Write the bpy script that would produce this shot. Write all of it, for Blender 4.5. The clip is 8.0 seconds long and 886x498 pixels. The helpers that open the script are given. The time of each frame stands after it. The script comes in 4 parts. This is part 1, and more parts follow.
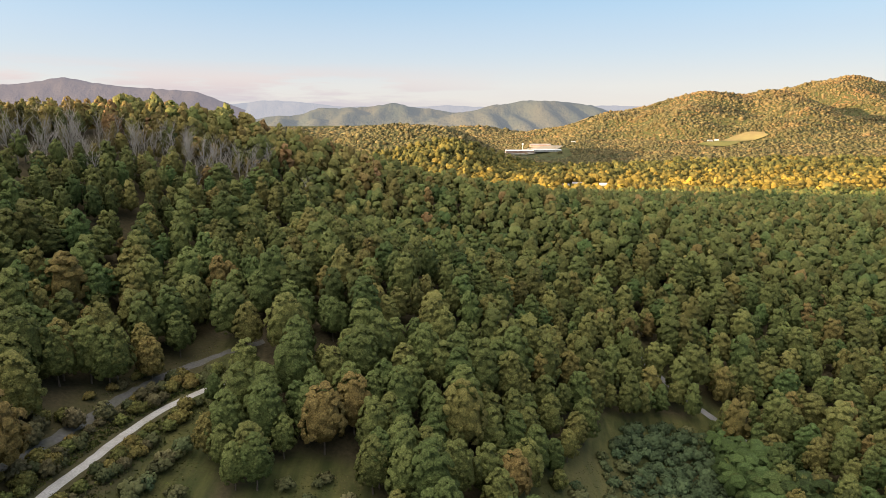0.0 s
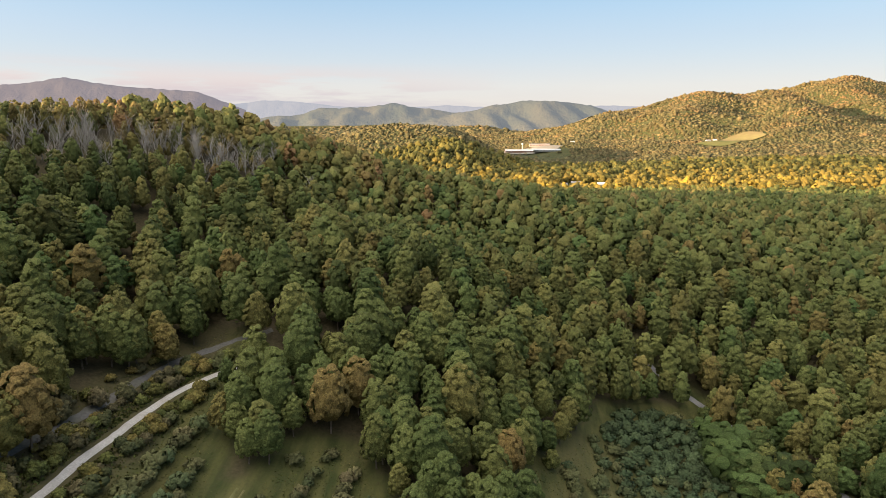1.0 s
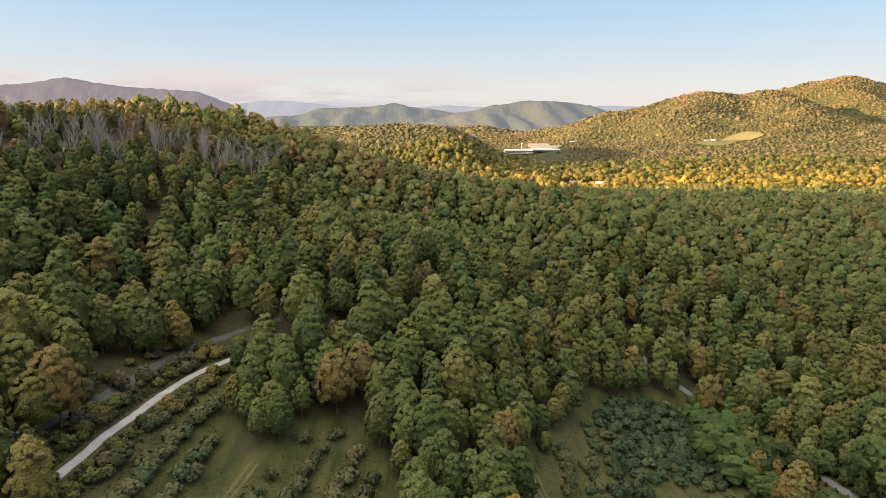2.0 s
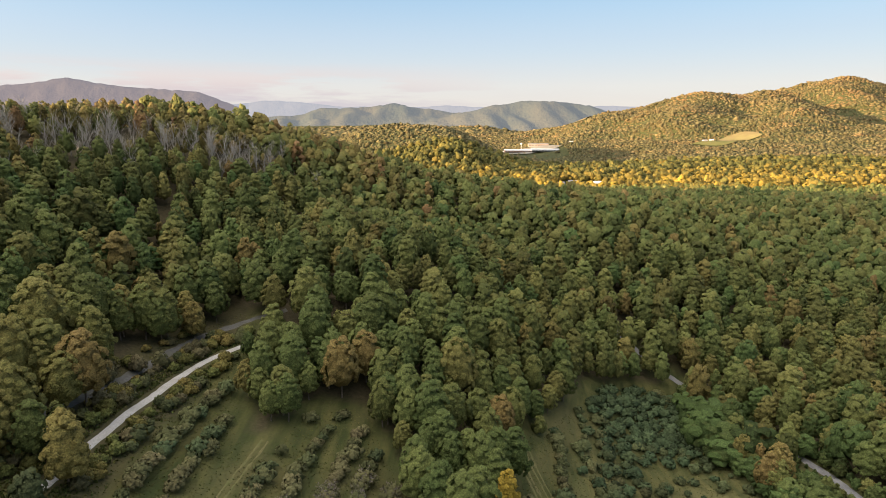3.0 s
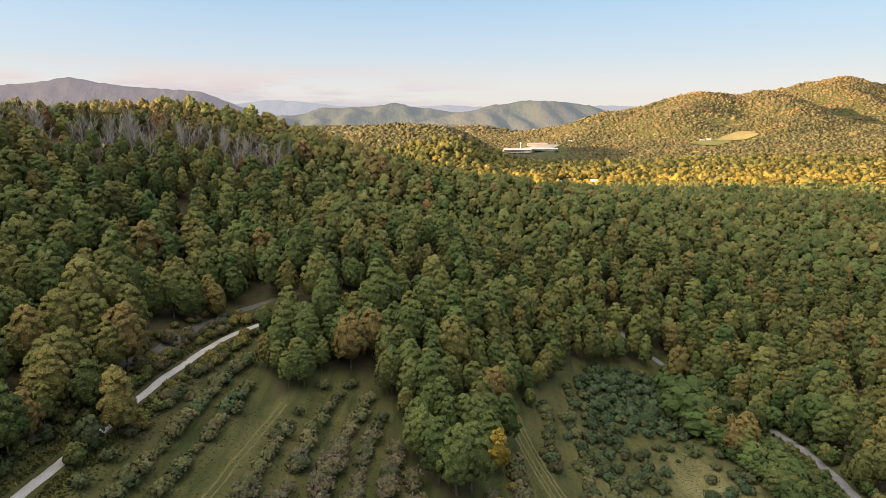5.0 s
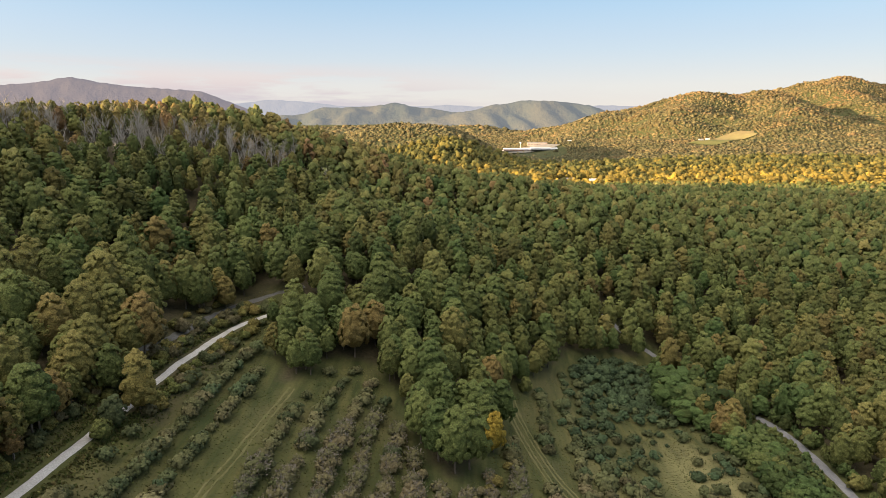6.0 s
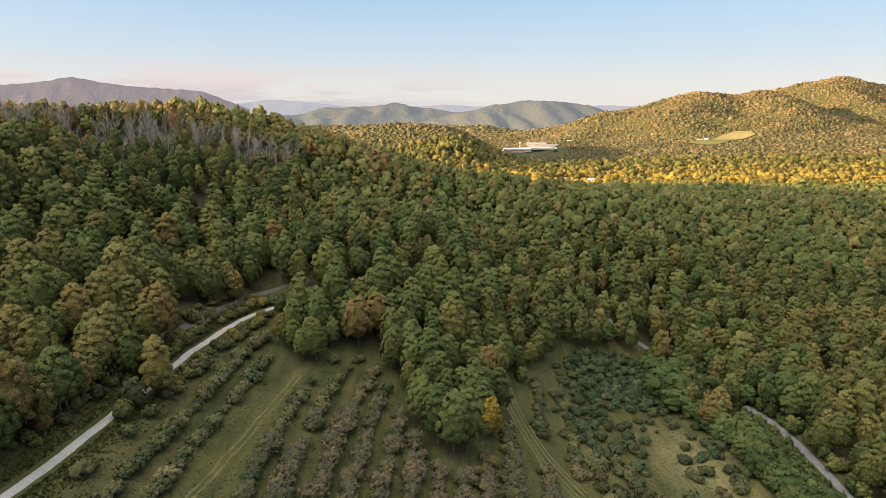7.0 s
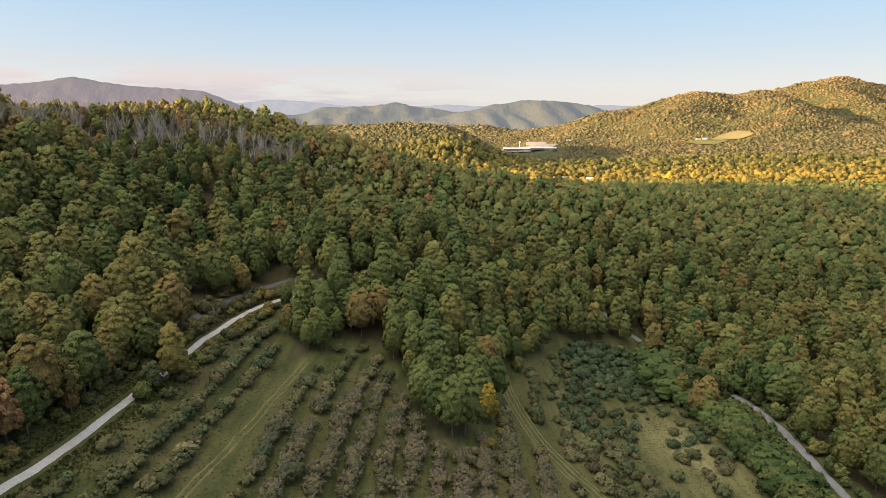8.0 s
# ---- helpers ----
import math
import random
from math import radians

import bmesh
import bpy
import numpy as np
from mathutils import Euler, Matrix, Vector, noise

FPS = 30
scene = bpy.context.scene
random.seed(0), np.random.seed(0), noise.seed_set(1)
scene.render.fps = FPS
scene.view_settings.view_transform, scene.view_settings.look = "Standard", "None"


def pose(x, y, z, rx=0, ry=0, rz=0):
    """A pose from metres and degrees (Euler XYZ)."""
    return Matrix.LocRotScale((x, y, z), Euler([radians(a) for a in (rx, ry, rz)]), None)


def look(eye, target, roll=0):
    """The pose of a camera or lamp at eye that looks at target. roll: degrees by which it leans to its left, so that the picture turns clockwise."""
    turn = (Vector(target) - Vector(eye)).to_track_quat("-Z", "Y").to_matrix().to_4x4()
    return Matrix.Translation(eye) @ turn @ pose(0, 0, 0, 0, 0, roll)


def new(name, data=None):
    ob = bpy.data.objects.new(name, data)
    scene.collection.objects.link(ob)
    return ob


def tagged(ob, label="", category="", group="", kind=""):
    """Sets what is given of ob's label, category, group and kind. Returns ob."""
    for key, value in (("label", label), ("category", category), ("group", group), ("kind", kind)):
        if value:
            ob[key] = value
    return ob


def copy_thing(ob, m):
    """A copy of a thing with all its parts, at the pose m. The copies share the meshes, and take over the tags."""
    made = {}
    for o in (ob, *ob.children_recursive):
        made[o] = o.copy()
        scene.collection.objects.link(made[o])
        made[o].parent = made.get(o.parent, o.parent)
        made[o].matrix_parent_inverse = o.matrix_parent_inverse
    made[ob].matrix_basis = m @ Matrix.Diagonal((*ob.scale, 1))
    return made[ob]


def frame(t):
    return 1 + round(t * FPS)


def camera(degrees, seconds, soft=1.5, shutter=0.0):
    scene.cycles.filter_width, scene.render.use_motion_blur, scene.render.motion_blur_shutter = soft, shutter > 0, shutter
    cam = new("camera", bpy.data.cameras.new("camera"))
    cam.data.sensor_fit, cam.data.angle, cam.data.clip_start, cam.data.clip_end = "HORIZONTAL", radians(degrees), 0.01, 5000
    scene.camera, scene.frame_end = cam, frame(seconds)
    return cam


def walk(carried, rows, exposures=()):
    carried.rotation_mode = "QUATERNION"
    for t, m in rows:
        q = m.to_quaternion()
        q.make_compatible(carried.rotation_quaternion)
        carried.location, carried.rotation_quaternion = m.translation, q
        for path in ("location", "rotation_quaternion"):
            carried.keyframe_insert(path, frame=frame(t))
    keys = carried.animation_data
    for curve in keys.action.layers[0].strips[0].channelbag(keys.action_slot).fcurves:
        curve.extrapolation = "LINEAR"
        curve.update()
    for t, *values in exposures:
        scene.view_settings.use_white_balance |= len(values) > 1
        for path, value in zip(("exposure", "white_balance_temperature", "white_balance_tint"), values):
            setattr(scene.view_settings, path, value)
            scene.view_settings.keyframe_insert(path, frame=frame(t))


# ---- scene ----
cam = camera(71.0, 8.0, soft=0.9)
METRES, EYE, TILT, LEAN, TURN = 75.0, 100.0, -11.83, 0.0, 0.0
ROWS = [
    (0, 0, 0, 0, 0, 0, -0),
    (0.5, 0.0019, -0.084522, -0.0183, 0, -0.0071579, -0.02),
    (1, 0.0042, -0.1696, -0.0369, 0, -0, -0.01),
    (1.5, 0.0055, -0.25371, -0.0553, 0, -0, -0.02),
    (3, 0.0117, -0.50699, -0.1103, 0, 0.014316, -0.03),
    (3.5, 0.0139, -0.59082, -0.128, 0.0071579, 0.014316, -0.04),
    (4, 0.0162, -0.6745, -0.1459, 0.014316, -0.0071579, -0.05),
    (4.5, 0.0178, -0.75819, -0.1637, 0.021474, -0.014316, -0.06),
    (6, 0.023, -1.0084, -0.2148, 0.050105, -0.042947, -0.08),
    (6.5, 0.025, -1.0915, -0.2309, 0.057263, -0.042947, -0.09),
    (7, 0.0272, -1.1747, -0.2471, 0.064421, -0.050105, -0.1),
    (7.5, 0.0287, -1.2571, -0.2639, 0.071579, -0.057263, -0.11),
    (8, 0.0309, -1.3401, -0.2808, 0.078737, -0.078737, -0.12),
]
walk(cam, [(t, pose(0, 0, EYE, TILT, LEAN, TURN) @ pose(METRES * x, METRES * y, METRES * z, 90 + pitch, roll, yaw)) for t, x, y, z, yaw, pitch, roll in ROWS])

# ---- light: low sun from the left and a little behind, clear sky, low cloud on the horizon ----
SUN_EL, SUN_AZ = 7.2, 249.0  # degrees; azimuth clockwise from +y
SKY = 0.06
FILL_GLOW = 17.8  # glow added to the unseen upper sky, to brighten the shaded woods
SUN = 5.0
scene.view_settings.exposure = 2.0
scene.view_settings.use_white_balance = True
scene.view_settings.white_balance_temperature = 6650
scene.view_settings.white_balance_tint = 12.0
to_sun = Vector((math.sin(radians(SUN_AZ)) * math.cos(radians(SUN_EL)), math.cos(radians(SUN_AZ)) * math.cos(radians(SUN_EL)), math.sin(radians(SUN_EL))))
sun_data = bpy.data.lights.new("sun", "SUN")
sun_data.energy, sun_data.angle, sun_data.color = SUN, radians(0.6), (1.0, 0.71, 0.40)
sun = new("sun", sun_data)
sun.matrix_world = look(to_sun * 300, (0, 0, 0))


class Nodes:
    """A short way to write node trees."""

    def __init__(self, tree):
        self.tree = tree
        tree.nodes.clear()

    def add(self, kind, *links, **values):
        node = self.tree.nodes.new(kind)
        for key, value in values.items():
            setattr(node, key, value)
        for key, value in links:
            self.put(node, key, value)
        return node

    def put(self, node, key, value):
        if isinstance(value, bpy.types.NodeSocket):
            self.tree.links.new(value, node.inputs[key])
        else:
            node.inputs[key].default_value = value

    def math(self, operation, a, b=0.0, c=0.0, clamp=False):
        return self.add("ShaderNodeMath", (0, a), (1, b), (2, c), operation=operation, use_clamp=clamp).outputs[0]

    def mix(self, factor, a, b, blend="MIX"):
        node = self.add("ShaderNodeMix", data_type="RGBA", blend_type=blend, clamp_factor=True)
        for key, value in ((0, factor), (6, a), (7, b)):
            self.put(node, key, value if isinstance(value, (bpy.types.NodeSocket, float, int)) else (*value, 1.0))
        return node.outputs[2]

    def ramp(self, factor, *stops):
        node = self.add("ShaderNodeValToRGB", ("Fac", factor))
        while len(node.color_ramp.elements) < len(stops):
            node.color_ramp.elements.new(0.5)
        for element, (place, colour) in zip(node.color_ramp.elements, stops):
            element.position, element.color = place, (*colour, 1.0)
        return node.outputs["Color"]

    def noise(self, vector, scale, detail=3.0, rough=0.55):
        return self.add("ShaderNodeTexNoise", ("Vector", vector), ("Scale", scale), ("Detail", detail), ("Roughness", rough)).outputs["Fac"]

    def span(self, value, low, high, to_low=0.0, to_high=1.0):
        node = self.add("ShaderNodeMapRange", ("Value", value), ("From Min", low), ("From Max", high), ("To Min", to_low), ("To Max", to_high))
        return node.outputs["Result"]


world = bpy.data.worlds.new("world")
scene.world = world
world.use_nodes = True
w = Nodes(world.node_tree)
sky = w.add("ShaderNodeTexSky", sky_type="NISHITA", sun_disc=False, sun_elevation=radians(SUN_EL), sun_rotation=radians(SUN_AZ), air_density=1.0, dust_density=0.3, ozone_density=1.5, altitude=500.0)
way = w.add("ShaderNodeTexCoord").outputs["Generated"]
axes = w.add("ShaderNodeSeparateXYZ", ("Vector", way))
stretched = w.add("ShaderNodeMapping", ("Vector", way), ("Scale", (3.0, 3.0, 26.0))).outputs["Vector"]
puffs = w.noise(stretched, 2.2, 5.0, 0.55)
height = axes.outputs["Z"]
band = w.math("MULTIPLY", w.span(height, 0.004, 0.02), w.span(height, 0.045, 0.085, 1.0, 0.0))
leftward = w.span(axes.outputs["X"], 0.12, -0.2, 0.05, 1.0)
cover = w.math("MULTIPLY", w.math("MULTIPLY", band, w.span(puffs, 0.42, 0.56)), leftward)
low_sky = w.ramp(w.span(height, 0.0, 0.25), (0.0, (0.80, 0.76, 0.74)), (0.2, (0.77, 0.785, 0.80)), (0.4, (0.61, 0.74, 0.86)), (0.69, (0.44, 0.66, 0.90)), (1.0, (0.34, 0.56, 0.84)))
low_sky = w.add("ShaderNodeVectorMath", (0, low_sky), ("Scale", 4.25), operation="SCALE").outputs["Vector"]
sky_colour = w.mix(w.span(height, 0.12, 0.5, 0.9, 0.0), sky.outputs["Color"], low_sky)
cloud = w.mix(w.span(height, 0.025, 0.06), (2.62, 2.48, 2.72), (3.45, 2.95, 2.85))
sky_colour = w.mix(w.math("MULTIPLY", cover, 0.9), sky_colour, cloud)
# Added fill: a broad glow overhead and sunward, mostly above the camera's view.
fill_way = (to_sun * 0.55 + Vector((0, 0, 1.3))).normalized()
facing = w.add("ShaderNodeVectorMath", (0, way), (1, tuple(fill_way)), operation="DOT_PRODUCT").outputs["Value"]
fill_light = w.math("POWER", w.math("MAXIMUM", facing, 0.0), 3.0)
sky_colour = w.mix(1.0, sky_colour, w.add("ShaderNodeVectorMath", (0, (1.0 * FILL_GLOW, 0.92 * FILL_GLOW, 0.80 * FILL_GLOW)), ("Scale", fill_light), operation="SCALE").outputs["Vector"], "ADD")
back = w.add("ShaderNodeBackground", ("Color", sky_colour), ("Strength", SKY))
w.add("ShaderNodeOutputWorld", ("Surface", back.outputs["Background"]))


# ---- materials ----
def material(name):
    m = bpy.data.materials.new(name)
    m.use_nodes = True
    return m, Nodes(m.node_tree)


def finish(n, colour, rough=0.9, bump=None, bump_depth=0.1, spec=0.2, thin=0.0, metal=0.0):
    shader = n.add("ShaderNodeBsdfPrincipled", ("Base Color", colour if isinstance(colour, bpy.types.NodeSocket) else (*colour, 1.0)), ("Roughness", rough), ("Specular IOR Level", spec), ("Metallic", metal))
    if bump is not None:
        n.put(shader, "Normal", n.add("ShaderNodeBump", ("Height", bump), ("Distance", bump_depth), ("Strength", 0.8)).outputs["Normal"])
    result = shader.outputs["BSDF"]
    if thin:
        light = n.add("ShaderNodeBsdfTranslucent", ("Color", colour))
        result = n.add("ShaderNodeMixShader", ("Fac", thin), (1, result), (2, light.outputs["BSDF"])).outputs["Shader"]
    n.add("ShaderNodeOutputMaterial", ("Surface", result))


def foliage_material(name, stops, thin=0.25, spread=0.36, grain=1.0, mottle=0.42, own=0.0):
    """Leaves: the attribute hue picks the tree's colour, each clump differs a little."""
    m, n = material(name)
    hue = n.add("ShaderNodeAttribute", attribute_name="hue").outputs["Fac"]
    thing = n.add("ShaderNodeObjectInfo").outputs["Random"]
    piece = n.add("ShaderNodeNewGeometry").outputs["Random Per Island"]
    place = n.add("ShaderNodeNewGeometry").outputs["Position"]
    patch = n.noise(place, 0.35, 2.0)
    total = n.math("ADD", hue, n.math("MULTIPLY", n.math("SUBTRACT", patch, 0.5), 0.16))
    total = n.math("ADD", total, n.math("MULTIPLY", n.math("SUBTRACT", thing, 0.5), 0.16), clamp=True)
    colour = n.ramp(total, *stops)
    tone = n.add("ShaderNodeAttribute", attribute_name="tone").outputs["Fac"]
    shade = n.math("ADD", n.span(piece, 0.0, 1.0, 1.0 - spread, 1.0 + spread), n.math("MULTIPLY", tone, 0.36))
    shade = n.math("ADD", shade, n.math("MULTIPLY", n.math("SUBTRACT", thing, 0.5), own))
    colour = n.add("ShaderNodeVectorMath", (0, colour), ("Scale", shade), operation="SCALE").outputs["Vector"]
    clumps = n.noise(place, grain, 4.0, 0.7)
    knots = n.add("ShaderNodeTexVoronoi", ("Vector", place), ("Scale", grain * 0.75)).outputs["Distance"]
    colour = n.add("ShaderNodeVectorMath", (0, colour), ("Scale", n.span(clumps, 0.36, 0.64, 1.0 - mottle, 1.0 + mottle)), operation="SCALE").outputs["Vector"]
    relief = n.math("SUBTRACT", clumps, n.math("MULTIPLY", knots, 1.3))
    finish(n, colour, 0.75, relief, 0.5 / grain, spec=0.12, thin=thin)
    return m


LEAF = foliage_material("leaves", ((0.0, (0.070, 0.106, 0.033)), (0.35, (0.128, 0.134, 0.041)), (0.6, (0.180, 0.148, 0.047)), (0.8, (0.195, 0.134, 0.050)), (1.0, (0.205, 0.122, 0.056))), thin=0.26, grain=2.1, mottle=0.40, spread=0.16, own=0.36)
LEAF_GOLD = foliage_material("golden_leaves", ((0.0, (0.080, 0.083, 0.026)), (0.3, (0.13, 0.116, 0.031)), (0.65, (0.20, 0.146, 0.033)), (1.0, (0.295, 0.214, 0.036))), thin=0.22, spread=0.2, grain=0.9, mottle=0.34)
# Hill leaves carry extra blue: the distance haze is put into their colour.
LEAF_HAZED_HILL = foliage_material("hazed_hill_leaves", ((0.0, (0.080, 0.081, 0.037)), (0.35, (0.134, 0.114, 0.052)), (0.65, (0.192, 0.136, 0.062)), (1.0, (0.25, 0.142, 0.070))), thin=0.2, spread=0.08, grain=0.3, mottle=0.2)
LEAF_ORCHARD = foliage_material("orchard_leaves", ((0.0, (0.050, 0.078, 0.038)), (0.35, (0.082, 0.090, 0.038)), (0.7, (0.116, 0.106, 0.051)), (1.0, (0.134, 0.110, 0.060))), thin=0.2, spread=0.16, grain=1.8, mottle=0.2, own=0.25)


def bark_material(name, low, high, scale=3.0):
    m, n = material(name)
    place = n.add("ShaderNodeTexCoord").outputs["Object"]
    long = n.add("ShaderNodeMapping", ("Vector", place), ("Scale", (1.0, 1.0, 0.2))).outputs["Vector"]
    grain = n.noise(long, scale, 5.0)
    finish(n, n.ramp(grain, (0.3, low), (0.7, high)), 0.9, grain, 0.05)
    return m


BARK = bark_material("bark", (0.05, 0.04, 0.03), (0.16, 0.13, 0.10))
BARE_BARK = bark_material("pale_bare_bark", (0.22, 0.20, 0.175), (0.42, 0.385, 0.34))
TWIG = bark_material("grey_twigs", (0.11, 0.096, 0.078), (0.19, 0.166, 0.137))


def ground_material():
    """Grass in the orchard, leaf litter under the woods."""
    m, n = material("ground_cover")
    place = n.add("ShaderNodeNewGeometry").outputs["Position"]
    grassy = n.add("ShaderNodeAttribute", attribute_name="grass").outputs["Fac"]
    along = n.add("ShaderNodeMapping", ("Vector", place), ("Scale", (1.0, 0.14, 1.0))).outputs["Vector"]
    fine, mid, wide = n.noise(place, 0.9, 4.0), n.noise(along, 0.22, 4.0, 0.6), n.noise(place, 0.03, 3.0)
    grass = n.mix(n.span(mid, 0.35, 0.65), (0.029, 0.040, 0.011), (0.080, 0.078, 0.026))
    grass = n.mix(n.math("MULTIPLY", n.span(wide, 0.5, 0.7), 0.6), grass, (0.092, 0.082, 0.036))
    grass = n.mix(n.math("MULTIPLY", n.span(fine, 0.45, 0.75), 0.5), grass, (0.038, 0.036, 0.016))
    pale = n.add("ShaderNodeAttribute", attribute_name="pale").outputs["Fac"]
    grass = n.mix(n.math("MULTIPLY", pale, n.span(mid, 0.3, 0.6, 0.45, 1.0)), grass, (0.185, 0.168, 0.074))
    litter = n.mix(n.span(fine, 0.3, 0.7), (0.036, 0.033, 0.016), (0.072, 0.057, 0.031))
    finish(n, n.mix(grassy, litter, grass), 0.95, fine, 0.35)
    return m


def mottled(name, low, high, scale, rough=0.9, depth=0.03, wide=(0.6, 0.6, 0.6), wide_scale=0.05, amount=0.25, **more):
    m, n = material(name)
    place = n.add("ShaderNodeNewGeometry").outputs["Position"]
    fine = n.noise(place, scale, 5.0)
    colour = n.ramp(fine, (0.3, low), (0.7, high))
    colour = n.mix(n.math("MULTIPLY", n.span(n.noise(place, wide_scale, 3.0), 0.4, 0.7), amount), colour, wide)
    finish(n, colour, rough, fine, depth, **more)
    return m


GROUND = ground_material()
GRAVEL = mottled("pale_gravel", (0.27, 0.265, 0.26), (0.42, 0.41, 0.40), 2.5, wide=(0.22, 0.205, 0.18), wide_scale=0.2, amount=0.5)
ASPHALT = mottled("weathered_asphalt", (0.105, 0.105, 0.112), (0.165, 0.165, 0.172), 1.8, wide=(0.3, 0.3, 0.3), wide_scale=0.15)
OLD_ASPHALT = mottled("dull_old_asphalt", (0.075, 0.075, 0.075), (0.12, 0.118, 0.115), 1.2, wide=(0.08, 0.08, 0.05), wide_scale=0.25, amount=0.6)
DIRT = mottled("trodden_grass", (0.085, 0.082, 0.032), (0.150, 0.132, 0.062), 1.2, wide=(0.08, 0.09, 0.03), wide_scale=0.15, amount=0.7)
PASTURE = mottled("mown_pasture", (0.09, 0.098, 0.027), (0.14, 0.135, 0.04), 0.06, wide=(0.2, 0.15, 0.05), wide_scale=0.012, amount=0.5)
STUBBLE = mottled("cut_hayfield", (0.14, 0.108, 0.048), (0.20, 0.15, 0.07), 0.06, wide=(0.24, 0.22, 0.07), wide_scale=0.012, amount=0.5)
ROOF_WHITE = mottled("white_metal_roof", (0.5, 0.5, 0.5), (0.62, 0.61, 0.6), 0.2, rough=0.5, wide=(0.6, 0.6, 0.58), wide_scale=0.05)
ROOF_GREY = mottled("grey_shingle_roof", (0.2, 0.19, 0.19), (0.32, 0.3, 0.29), 0.8)
WALL_WHITE = mottled("white_siding", (0.42, 0.41, 0.39), (0.55, 0.54, 0.52), 0.6, rough=0.7)
WALL_BRICK = mottled("red_brown_brick", (0.26, 0.15, 0.10), (0.38, 0.22, 0.15), 0.8)
WINDOW = mottled("dark_window_glass", (0.03, 0.035, 0.04), (0.05, 0.055, 0.06), 0.5, rough=0.15, spec=0.6)
STEEL = mottled("pale_painted_steel", (0.55, 0.56, 0.56), (0.68, 0.68, 0.68), 0.6, rough=0.45)
YARD = mottled("concrete_yard", (0.15, 0.14, 0.115), (0.26, 0.24, 0.205), 0.1, wide=(0.35, 0.33, 0.3), wide_scale=0.02)


def hazed_material(name, low, high, haze_glow, amount):
    """Far wooded ranges: the haze over them is put into colour and glow."""
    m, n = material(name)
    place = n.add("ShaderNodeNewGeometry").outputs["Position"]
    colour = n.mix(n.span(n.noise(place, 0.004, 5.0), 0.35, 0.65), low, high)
    shader = n.add("ShaderNodeBsdfPrincipled", ("Base Color", colour), ("Roughness", 1.0), ("Specular IOR Level", 0.0), ("Emission Color", (*haze_glow, 1.0)), ("Emission Strength", amount))
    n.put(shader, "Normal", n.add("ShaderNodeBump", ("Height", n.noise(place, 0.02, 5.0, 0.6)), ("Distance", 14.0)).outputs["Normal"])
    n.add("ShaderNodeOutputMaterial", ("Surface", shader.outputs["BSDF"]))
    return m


HAZED_GREEN = hazed_material("far_hazed_slopes", (0.040, 0.045, 0.030), (0.065, 0.06, 0.035), (0.42, 0.48, 0.60), 0.088)
HAZED_BLUE = hazed_material("far_haze_blue_range", (0.028, 0.026, 0.027), (0.045, 0.04, 0.036), (0.55, 0.52, 0.61), 0.102)
HAZED_PALE = hazed_material("farthest_haze_pale_range", (0.03, 0.03, 0.03), (0.04, 0.04, 0.04), (0.62, 0.66, 0.76), 0.17)

# ---- the lie of the land ----
VALLEY = -32.0
BROAD = [(-380, -140, 55), (-250, -140, 33), (-120, -140, 11), (140, -140, -7), (300, -140, -15), (-380, 40, 48), (-250, 40, -7), (-380, 190, 38), (-250, 190, 23), (-120, 190, -3), (10, 190, 3), (140, 190, -2), (-380, 330, 24), (-250, 330, 25), (10, 330, -2), (300, 330, -17), (-250, 470, 36), (-120, 470, 37), (140, 470, 37), (480, 470, -4), (-380, 640, 40), (-250, 640, 15), (-120, 640, 13), (300, 640, 13), (480, 640, 17), (-380, 860, 55), (-250, 860, 8), (-120, 860, -25), (140, 860, 6)]
SPURS = [(-15, 240, 20), (75, 240, -24), (-105, 240, -20), (-60, 60, 7), (120, 375, 7), (165, 150, 10), (-15, 375, -33), (30, 285, 9), (-150, 420, 4), (-15, 285, 20), (165, 285, -11), (75, 195, -11), (-195, 150, 11), (210, 60, -9), (-330, 330, -9), (-320, 420, -10), (-225, 350, 3), (-245, 275, 8)]
# centre x, y, half widths, height
HILLS = [(2010, 3348, 460, 492, 235), (1142, 2965, 432, 478, 189), (2756, 3536, 405, 435, 240), (789, 2589, 217, 474, 24), (1384, 2129, 417, 439, 52), (-105, 1772, 170, 190, 96), (-288, 1973, 70, 171, 37), (29, 1493, 74, 151, 39), (735, 1413, 375, 271, 18), (1768, 2968, 82, 271, -63), (708, 3123, 393, 443, -14), (310, 2180, 170, 130, 16), (2124, 3380, 70, 150, 20), (1235, 2990, 110, 220, 5), (1900, 3300, 160, 300, 48), (1290, 2560, 60, 170, -34), (1480, 2480, 90, 200, 20), (30, 1800, 90, 120, 22)]


def bumps(x, y, items, s):
    z = 0.0
    for a, b, h in items:
        z = z + h * np.exp(-((x - a) ** 2 + (y - b) ** 2) / (2.0 * s * s))
    return z


def waves(x, y, scale, seed):
    """A cheap rolling relief: a few crossed sine waves."""
    rng = np.random.default_rng(seed)
    z = 0.0
    for k in range(9):
        a, f, p = rng.uniform(0, 6.283), 2.0 ** rng.uniform(-0.6, 1.2) / scale * 6.283, rng.uniform(0, 6.283)
        z = z + np.sin((x * math.cos(a) + y * math.sin(a)) * f + p) / (1.0 + k * 0.25)
    return z / 3.0


